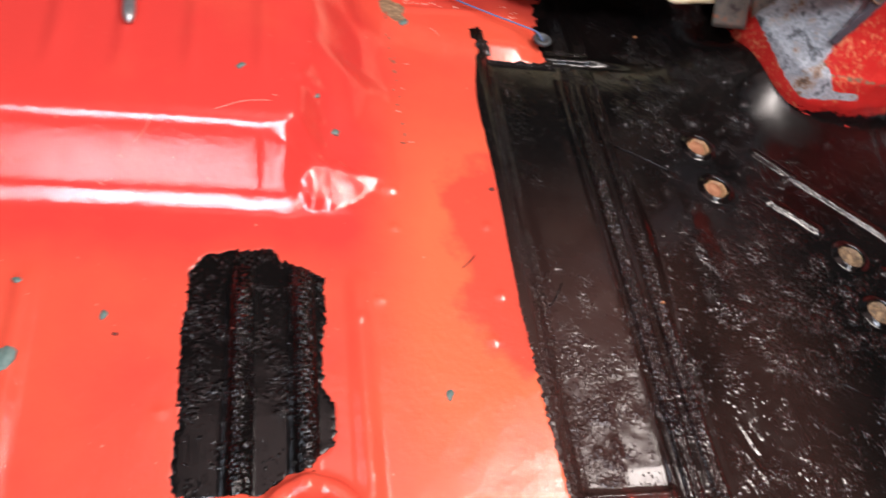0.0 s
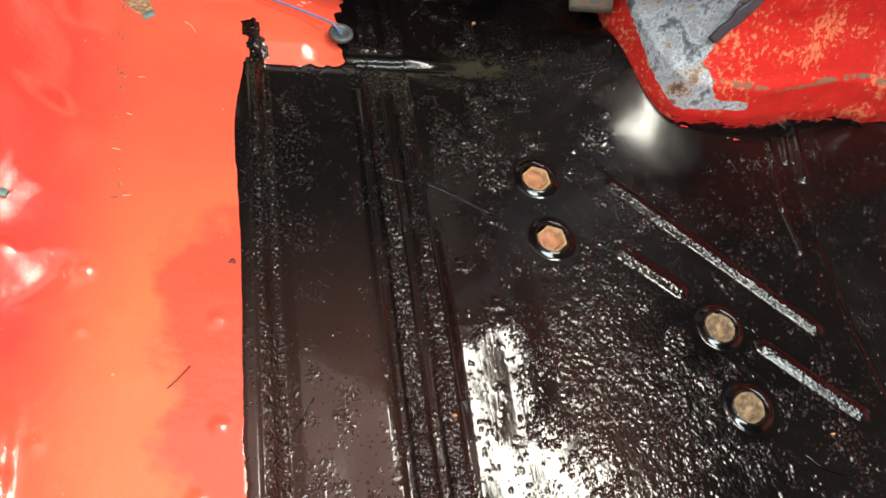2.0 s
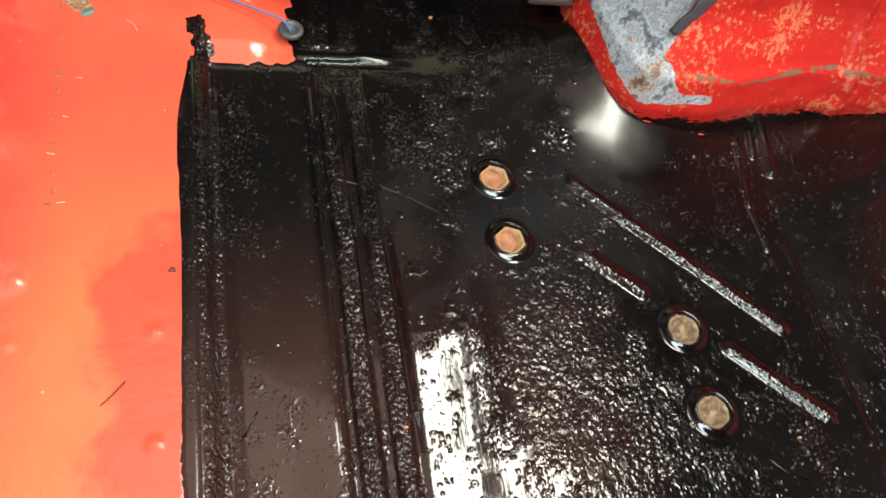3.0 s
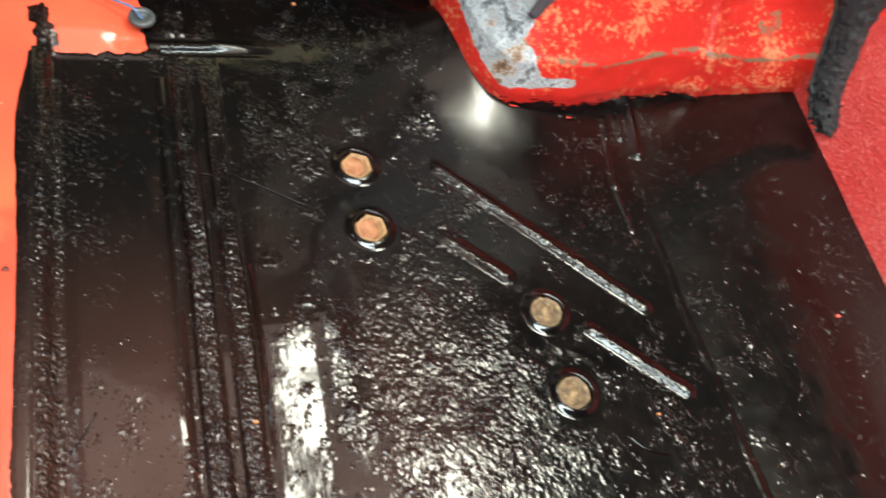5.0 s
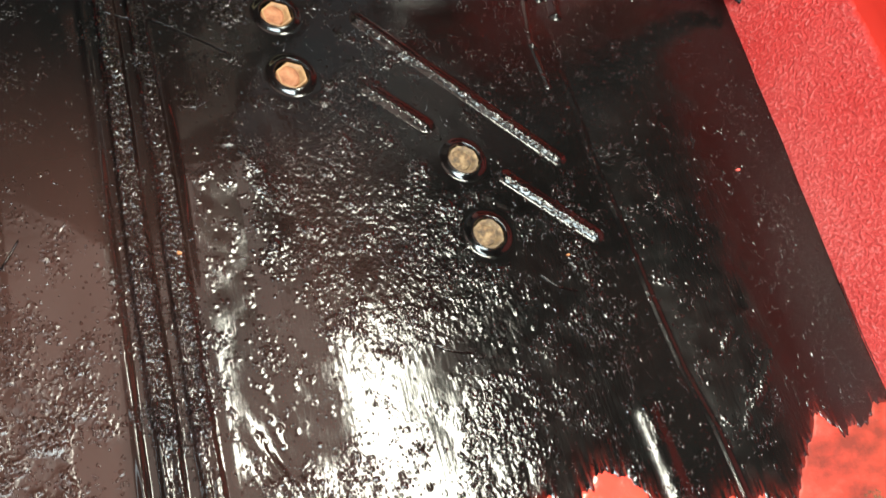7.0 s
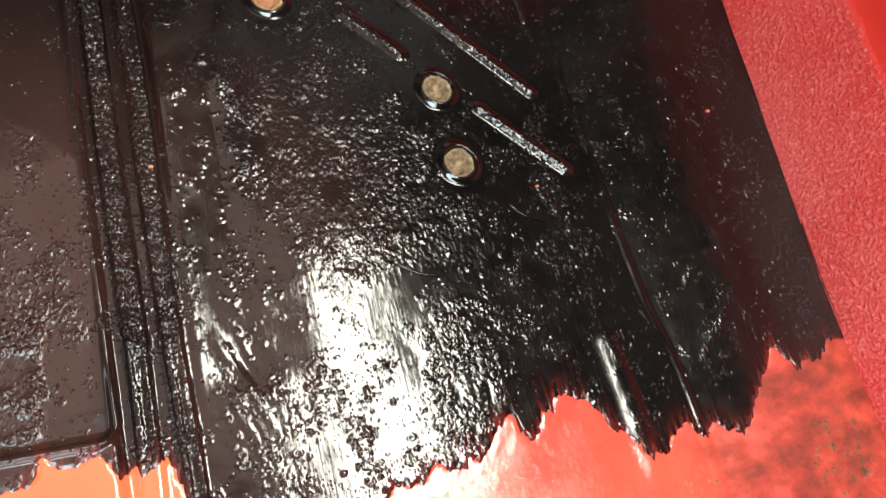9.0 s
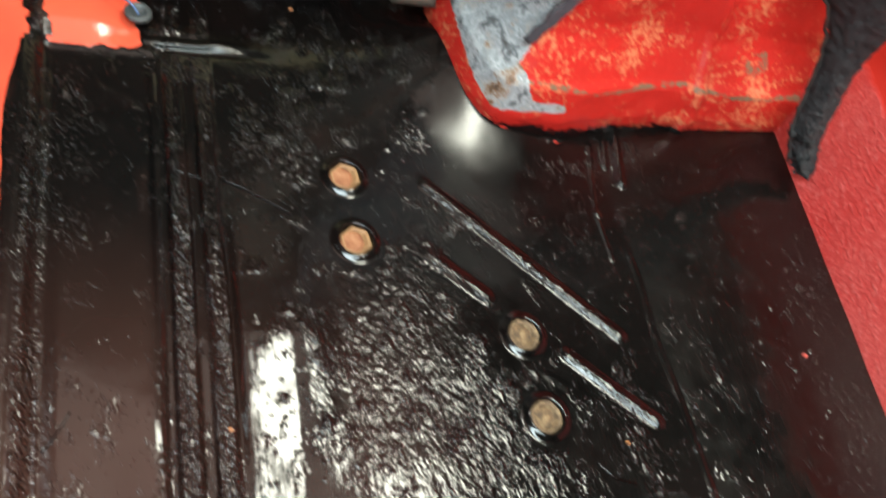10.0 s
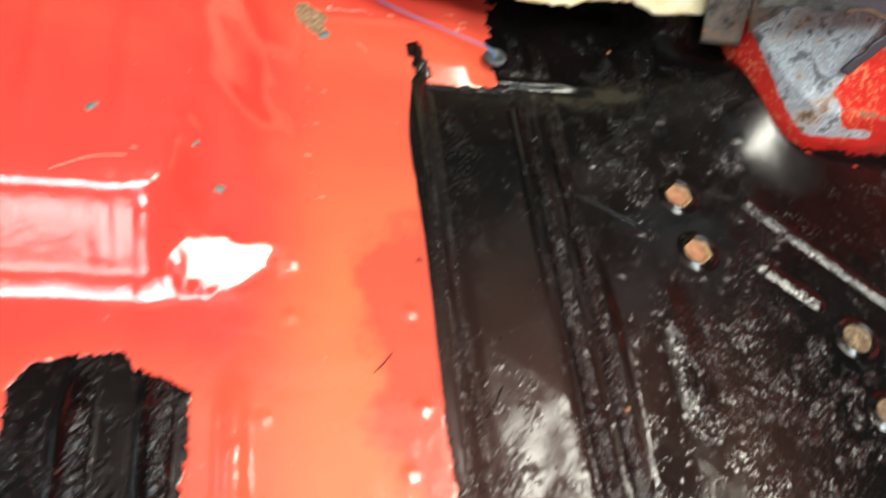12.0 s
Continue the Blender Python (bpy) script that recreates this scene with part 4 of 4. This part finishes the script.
wire_run = [(0.338, 0.752, 0.0125), (0.332, 0.757, 0.0185), (0.322, 0.763, 0.0195), (0.274, 0.786, 0.0190), (0.228, 0.811, 0.0190),
                                    (0.187, 0.843, 0.0195), (0.143, 0.873, 0.0190), (0.108, 0.888, 0.0195), (0.070, 0.912, 0.030)]
wire_run = [(x, y, max(z, float(floor_height(np.array([x]), np.array([y]))[0]) + 0.0012)) for x, y, z in wire_run]
wire = part("wire", tube_bm(spline(wire_run, 8), 0.00105), WIRE)
tagged(wire, "thin blue insulated wire running into a rubber grommet", "wire")


def seat_cushion():
    base = tagged(new("seat_cushion"), "grey corded seat cushion with torn yellow foam edge", "cushion")

    def cloth(u, v):
        x = 0.11 + 0.46 * u
        y0 = np.interp(x, [0.11, 0.20, 0.266, 0.36, 0.44, 0.50, 0.57], [0.876, 0.850, 0.826, 0.806, 0.797, 0.793, 0.797]) + 0.008 * (float(vnoise(np.array(x * 38), np.array(0.5), 53)) - 0.5)
        y = y0 + (1.20 - y0) * v
        z = 0.0985 + 0.05 * (y - y0) - 0.008 * (1 - v) ** 40 + 0.003 * math.sin(x * 17 + y * 9)
        return (x, y, z)

    def foam(u, v):
        x = 0.115 + 0.445 * u
        y0 = float(np.interp(x, [0.11, 0.20, 0.266, 0.36, 0.44, 0.50, 0.57], [0.900, 0.876, 0.842, 0.818, 0.809, 0.805, 0.809]))
        y1 = float(np.interp(x, [0.11, 0.136, 0.152, 0.169, 0.183, 0.189, 0.198, 0.203, 0.213, 0.221, 0.231, 0.265, 0.343, 0.459, 0.57], [0.880, 0.863, 0.843, 0.818, 0.811, 0.806, 0.811, 0.820, 0.822, 0.807, 0.801, 0.792, 0.789, 0.792, 0.796]))
        rag = 0.008 * (float(vnoise(np.array(x * 30), np.array(v * 2.0), 51)) - 0.5) + 0.002 * (float(vnoise(np.array(x * 170), np.array(v * 5.0), 52)) - 0.5)
        t = v
        y = y0 + (y1 - y0) * t ** 0.7 + rag * t
        z = 0.089 - 0.030 * t ** 1.3 + 0.006 * math.sin(t * math.pi) + rag
        return (x, y, z)

    part("cover", sheet_bm(60, 60, cloth, 0.006), CLOTH, base)
    part("foam", sheet_bm(200, 16, lambda u, v: foam(u, 1 - v), 0.014), FOAM, base, "torn yellow foam edge")
    part("frame", box_bm((0.13, 0.93, 0.010), (0.56, 1.19, 0.088), 0.004), DARK, base)
    return base


seat_cushion()


def bracket():
    base = tagged(new("seat_bracket"), "two overlapping rusty steel straps of a bracket", "bracket")

    def strap(x0, wide, lean, y0, z0, z1, seed):
        def f(u, v):
            z = z0 + (z1 - z0) * v
            x = x0 + wide * u - lean * (z - z0) + 0.002 * math.sin(v * 9 + seed)
            return (x, y0 + 0.06 * (z - z0) + 0.003 * math.sin(v * 5 + seed), z)
        return sheet_bm(8, 40, f, 0.004)

    part("strap", strap(0.553, 0.044, 0.37, 0.776, 0.038, 0.36, 0), RUSTY, base)
    part("strap", strap(0.602, 0.038, 0.42, 0.779, 0.047, 0.36, 2), RUSTY, base)
    curl = [(0.548, 0.728, 0.204), (0.548, 0.724, 0.219), (0.550, 0.728, 0.234), (0.557, 0.724, 0.252)]
    path = spline(curl, 6)
    part("peeling_tape", sheet_bm(4, 18, lambda u, v: tuple(path[min(int(v * 18), 18)] + np.array(((u - 0.5) * (0.004 + 0.016 * v), 0.004 * (u - 0.5), 0))), 0.0006), BRIGHT, base, "peeling silver tape")
    return base


bracket()


SCUFFS = [[(0.640, 0.222), (0.650, 0.218), (0.660, 0.217)], [(0.700, 0.240), (0.708, 0.236), (0.718, 0.236)], [(0.605, 0.190), (0.614, 0.188), (0.626, 0.188)],
          [(0.735, 0.262), (0.745, 0.257), (0.756, 0.256)], [(0.665, 0.205), (0.680, 0.206), (0.692, 0.211)]]


def mat_low(x):
    return float(np.interp(x, MAT_X, MAT_LOW)) + 0.0014 * math.sin(x * 120) + 0.0010 * math.sin(x * 310)


def mat_y(x, z):
    fold = 0.0035 * float(vnoise(np.array(x * 26 + z * 30), np.array(z * 40 - x * 20), 54)) + 0.002 * float(vnoise(np.array(x * 30 - z * 70), np.array(z * 24), 55))
    return 0.697 + 0.45 * max(0.665 - x, 0) + 0.14 * (z - 0.15) + 0.003 * math.sin(x * 40 + z * 23) + fold - 0.003


def floor_mat():
    def f(u, v):
        x0 = 0.583 - 0.05 * max(v - 0.1, 0) + 0.002 * math.sin(v * 60)
        x = x0 + (0.98 - x0) * u
        low = mat_low(x)
        z = low + (0.46 - low) * v
        return (x, mat_y(x, z), z)

    def hem(u, v):
        x = 0.556 + 0.070 * u
        z = mat_low(x) - 0.001 + (0.030 + 0.010 * math.sin(u * 7)) * v * (1 - 0.75 * u * u)
        return (x, mat_y(x, z) - 0.0022, z)

    def flap(u, v):
        wide = 0.002 + 0.010 * math.sin(math.pi * min(0.15 + 0.75 * v, 1)) + 0.001 * math.sin(v * 23)
        x = 0.642 + 0.044 * v + wide * 0.85 * (u - 0.5) + 0.0008 * math.sin(v * 31)
        z = 0.096 + 0.086 * v - wide * 0.45 * (u - 0.5)
        return (x, 0.683 + 0.17 * (z - 0.088) + 0.30 * max(0.65 - x, 0), z)

    def torn(u, v):
        x = 0.622 + 0.052 * u
        return (x, mat_y(x, mat_low(x)) - 0.0020 - 0.002 * math.sin(v * 3), mat_low(x) + 0.0005 + 0.004 * v + 0.0010 * math.sin(u * 11))
    ob = part("rubber_mat", sheet_bm(110, 60, f, 0.004), RUBBER_MAT)
    part("hem", sheet_bm(40, 14, hem, 0.003), GRIMY, ob, "grimy frayed lower hem")
    part("flap", sheet_bm(10, 30, flap, 0.003), RUBBER_MAT, ob, "narrow torn grey flap")
    part("torn_edge", sheet_bm(30, 5, torn, 0.0015), BROWN, ob, "brown torn edge")
    for pts in SCUFFS:
        part("scuff", tube_bm(spline([(x, mat_y(x, z) - 0.0002, z) for x, z in pts], 5), 0.0004, 5), DARK, ob, "dark scuff line")
    return tagged(ob, "dark grey scuffed rubber mat hanging over the bulkhead", "mat")


floor_mat()


def corner_strip():
    path = spline([(0.958, 0.612, 0.046), (0.950, 0.634, 0.075), (0.943, 0.650, 0.12), (0.925, 0.664, 0.18), (0.885, 0.672, 0.25), (0.870, 0.678, 0.34)], 10)

    def f(u, v):
        k = v * (len(path) - 1)
        i = min(int(k), len(path) - 2)
        p = path[i] + (path[i + 1] - path[i]) * (k - i)
        wide = 0.030 + 0.008 * v + 0.070 * float(step(0.45, 0.85, v))
        s = (u - 0.5) * wide
        bulge = 0.010 * math.cos((u - 0.5) * math.pi)
        rag = 0.006 * (float(vnoise(np.array(u * 9), np.array(v * 60), 61)) - 0.5)
        bulge += 0.004 * (float(vnoise(np.array(u * 14), np.array(v * 90), 62)) - 0.5)
        return (p[0] + s * 0.80 - bulge * 0.6, p[1] - s * 0.60 - bulge * 0.8, p[2] + rag)
    ob = tagged(new("corner_strip"), "", "strip")
    part("strip", sheet_bm(22, 130, f, 0.006), FELT, ob)
    edge = [tuple(np.array(f(0.0, v)) + np.array((-0.002, -0.001, 0))) for v in np.linspace(0, 1, 40)]
    part("edge_bead", tube_bm(edge, 0.0018, 7), DARK, ob, "smooth dark sealant bead")
    return tagged(ob, "fuzzy black sealing strip in the corner beside the sill", "strip")


corner_strip()


def chip(x, y, size, mat, label, category, seed, z=0.0006, turn=0.0, stretch=1.6, lift=0.0):
    rnd = random.Random(seed)
    bm = bmesh.new()
    n = 9
    top, low = [], []
    for k in range(n):
        a = 2 * math.pi * k / n
        r = size * rnd.uniform(0.6, 1.1)
        p = (r * stretch * math.cos(a), r * math.sin(a))
        top.append(bm.verts.new((p[0] * 0.9, p[1] * 0.9, z + 0.0006)))
        low.append(bm.verts.new((*p, -0.0006)))
    bm.faces.new(top)
    bm.faces.new(low[::-1])
    for k in range(n):
        bm.faces.new((low[k], low[(k + 1) % n], top[(k + 1) % n], top[k]))
    ob = part(category.replace(" ", "_"), bm, mat)
    ob.matrix_world = pose(x, y, float(floor_height(np.array([x]), np.array([y]))[0]) + lift, 0, 0, turn)
    return tagged(ob, label, category, "crumbs on the floor")


for x, y, s, turn in [(0.170, 0.302, 0.0040, 80), (-0.097, 0.373, 0.0040, 70), (0.087, 0.566, 0.0042, -20), (0.000, 0.600, 0.0035, 40),
                      (-0.160, 0.334, 0.0090, 60), (-0.162, 0.402, 0.003, 0), (0.070, 0.590, 0.003, 50)]:
    chip(x, y, s, CHIP, "grey-green paint chip on the red floor", "paint chip", int((x + 1) * 1000), turn=turn)
for x, y, s in [(0.240, 0.521, 0.0022), (-0.087, 0.356, 0.0016), (0.0, 0.36, 0.0010)]:
    chip(x, y, s, HAIR, "dark brown speck on the red floor", "speck", int((x + 1) * 999))
for x, y, s, m in [(0.389, 0.398, 0.0013, ORANGE), (0.692, 0.365, 0.0012, ORANGE), (0.8915, 0.4235, 0.0017, FLAKE), (0.470, 0.79, 0.0016, ORANGE)]:
    chip(x, y, s, m, "red paint flake stuck in the black coat" if m is FLAKE else "orange crumb stuck in the black coat", "crumb", int(x * 777), lift=0.001)

dice = random.Random(31)
for _ in range(22):
    t = dice.random()
    chip(0.160 - 0.006 * t + dice.uniform(-0.0035, 0.0035), 0.575 + 0.205 * t + dice.uniform(-0.006, 0.006), dice.uniform(0.0007, 0.0021), PIT,
         "brown rust pit along a weld line in the red paint", "rust pit", dice.randrange(999), z=0.0001, turn=dice.uniform(0, 180))

hair = part("fibre", tube_bm(spline([(0.197, 0.425, 0.0125), (0.203, 0.430, 0.014), (0.211, 0.440, 0.0125)], 5), 0.0005, 5), HAIR)
tagged(hair, "short dark brown fibre lying on the red floor", "fibre")


def scratch(points, thick=0.0003, mat=None):
    pts = [(x, y, float(floor_height(np.array([x]), np.array([y]))[0]) + 0.0002) for x, y in points]
    ob = part("scratch", tube_bm(spline(pts, 6), thick, 5), mat or PALE)
    return tagged(ob, "pale scratch in the red paint", "scratch", "scratches in the paint")


for run in [[(0.205, 0.758), (0.211, 0.753), (0.214, 0.746)], [(-0.020, 0.545), (0.004, 0.556), (0.026, 0.559)],
            [(-0.085, 0.520), (-0.076, 0.528), (-0.072, 0.536)], [(0.028, 0.566), (0.030, 0.566), (0.033, 0.565)]]:
    scratch(run)
dice = random.Random(12)
for cx, cy, dx, dy, count in [(0.178, 0.801, 0.066, 0.006, 20), (0.288, 0.798, 0.026, 0.022, 9), (0.152, 0.640, 0.020, 0.130, 4), (-0.14, 0.500, 0.13, 0.03, 8)]:
    for _ in range(count):
        x, y, a, r = cx + dx * dice.random(), cy + dy * (dice.random() - 0.5), dice.uniform(-0.5, 0.4), dice.uniform(0.002, 0.006)
        scratch([(x, y), (x + r * math.cos(a) * 0.5, y + r * math.sin(a) * 0.6), (x + r * math.cos(a), y + r * math.sin(a))], dice.uniform(0.0002, 0.00045))
chip(0.177, 0.764, 0.0048, CHIP, "grey-green paint chip beside a rust scab", "paint chip", 71, turn=40)


# ---- at the far edge, and on the platform ----
foot = part("steel_block", box_bm((0.082, 0.925, 0.008), (0.126, 1.00, 0.075), 0.005), DARK)
tagged(foot, "black steel block standing on the red floor by the cushion", "block")
lip = part("underlay", sheet_bm(40, 8, lambda u, v: (0.095 + 0.105 * u, 0.922 - 0.080 * u + 0.022 * v + 0.004 * math.sin(u * 14), 0.016 + 0.022 * v + 0.010 * math.sin(v * 2.5) + 0.003 * math.sin(u * 23)), 0.005), BROWN)
tagged(lip, "dark brown felt underlay poking out under the cushion", "underlay")


def pin():
    base = tagged(new("locating_pin"), "bright zinc pin with a rounded tip on the red platform", "pin")
    profile = [(0.0060, -0.030), (0.0062, 0.016), (0.0052, 0.024), (0.0032, 0.029), (0.0008, 0.031)]
    shaft = part("shaft", lathe_bm(profile, 20), BRIGHT, base)
    collar = part("collar", lathe_bm([(0.0085, -0.034), (0.0088, -0.031), (0.0084, -0.028), (0.0064, -0.0275)], 20), DARK, base)
    base.matrix_world = pose(-0.100, 0.668, 0.0805, 90, 0, 4)
    return base


pin()
# thin dark tube standing in for the shadow line in the floor-sill joint
seam = part("joint_shadow", tube_bm([(wall_x(y) - 0.001, y, float(floor_height(np.array([wall_x(y) - 0.004]), np.array([y]))[0]) + 0.0016) for y in np.linspace(0.02, 0.30, 30)], 0.0017, 7), SEAM)
tagged(seam, "dark maroon strip for the shadow line in the joint between floor and sill", "joint", kind="structure")


# ---- the unseen cabin shell, added round it ----
def panel(name, lo, hi, mat, label):
    return tagged(part(name, box_bm(lo, hi, 0.0), mat), label, "wall" if "wall" in name else name, kind="structure")


def roof():
    """An unseen pale lined roof, cut for two roof lights and the added fill panel."""
    slot = [ROOF_SLOT @ Vector((p * 0.46, q * 0.23, 0)) for p, q in ((-1, -1), (1, -1), (1, 1), (-1, 1))]
    slot.sort(key=lambda p: math.atan2(p.y - 0.57, p.x - 1.26))
    fill_hole = [ROOF_FILL @ Vector((p * 0.53, q * 0.51, 0)) for p, q in ((-1, -1), (1, -1), (1, 1), (-1, 1))]
    light = [SKYLIGHT @ Vector((p * 0.87, q * 0.27, 0)) for p, q in ((-1, -1), (1, -1), (1, 1), (-1, 1))]
    bm = bmesh.new()
    for (x0, y0, x1, y1), hole in (((-1.05, 0.05, 0.945, 1.50), fill_hole), ((0.945, 0.05, 2.10, 1.50), slot), ((-1.05, -1.12, 2.10, 0.05), light)):
        outer = [(x0, y0), (x1, y0), (x1, y1), (x0, y1)]
        rings = [[[bm.verts.new((x, y, z)) for x, y in outer], [bm.verts.new((p.x, p.y, z)) for p in hole]] for z in (ROOF, ROOF + 0.04)]
        for ring_out, ring_in in rings:
            for k in range(4):
                bm.faces.new((ring_out[k], ring_out[(k + 1) % 4], ring_in[(k + 1) % 4], ring_in[k]))
        for k in range(4):
            for which in (0, 1):
                bm.faces.new((rings[0][which][k], rings[0][which][(k + 1) % 4], rings[1][which][(k + 1) % 4], rings[1][which][k]))
    bmesh.ops.recalc_face_normals(bm, faces=bm.faces)
    return tagged(part("ceiling", bm, HEADLINER), "unseen pale lined roof with two roof lights and an added fill panel", "ceiling", kind="structure")


roof()
panel("wall_north", (-1.05, 1.45, -0.02), (2.10, 1.50, ROOF), LINING, "plain dark front wall of the cabin")
panel("wall_west_low", (-1.00, -1.07, -0.02), (-0.95, 1.45, 1.05), LINING, "plain dark side wall below its window")
panel("wall_west_top", (-1.00, -1.07, 1.65), (-0.95, 1.45, ROOF), LINING, "plain dark side wall over its window")
panel("wall_west_rear", (-1.00, -1.07, 1.05), (-0.95, -0.25, 1.65), LINING, "plain dark side pillar")
panel("wall_west_front", (-1.00, 0.95, 1.05), (-0.95, 1.45, 1.65), LINING, "plain dark side pillar")
panel("wall_south_low", (-0.95, -1.12, -0.02), (2.05, -1.07, 0.68), RED, "red tailgate wall below its window")
panel("wall_south_west", (-0.95, -1.12, 0.68), (-0.68, -1.07, ROOF), LINING, "dark tailgate pillar")
panel("wall_south_east", (0.48, -1.12, 0.68), (2.05, -1.07, ROOF), LINING, "dark tailgate pillar")
panel("wall_south_top", (-0.68, -1.12, 1.04), (0.48, -1.07, ROOF), LINING, "dark panel over the tailgate window")
# added outer wall and ledge: out of view, dark in the coat's reflections
panel("wall_east_upper", (2.05, -1.12, -0.02), (2.10, 1.45, ROOF), LINING, "unseen plain dark outer wall, set far out to keep reflections dark")
panel("step_well", (1.06, -1.07, 0.20), (2.05, 1.45, 0.24), LINING, "unseen dark filler ledge beyond the sill")
panel("ground", (-40, -40, -0.50), (40, 40, -0.45), GROUND, "grey concrete ground under the car")


# ---- loose bristles of the brush, stuck in the coat ----
def bristle(points, thick=0.0006):
    pts = [(x, y, float(floor_height(np.array([x]), np.array([y]))[0]) + 0.0012) for x, y in points]
    ob = part("bristle", tube_bm(spline(pts, 6), thick, 5), BLACK)
    return tagged(ob, "stray brush bristle stuck in the glossy black coat", "bristle", "bristles in the coat")


for run in [[(0.362, 0.604), (0.378, 0.601), (0.396, 0.600)], [(0.396, 0.600), (0.418, 0.588), (0.450, 0.568)], [(0.548, 0.312), (0.566, 0.301), (0.585, 0.296)],
            [(0.276, 0.392), (0.284, 0.402), (0.292, 0.416)], [(0.660, 0.352), (0.672, 0.340), (0.690, 0.333)]]:
    bristle(run)
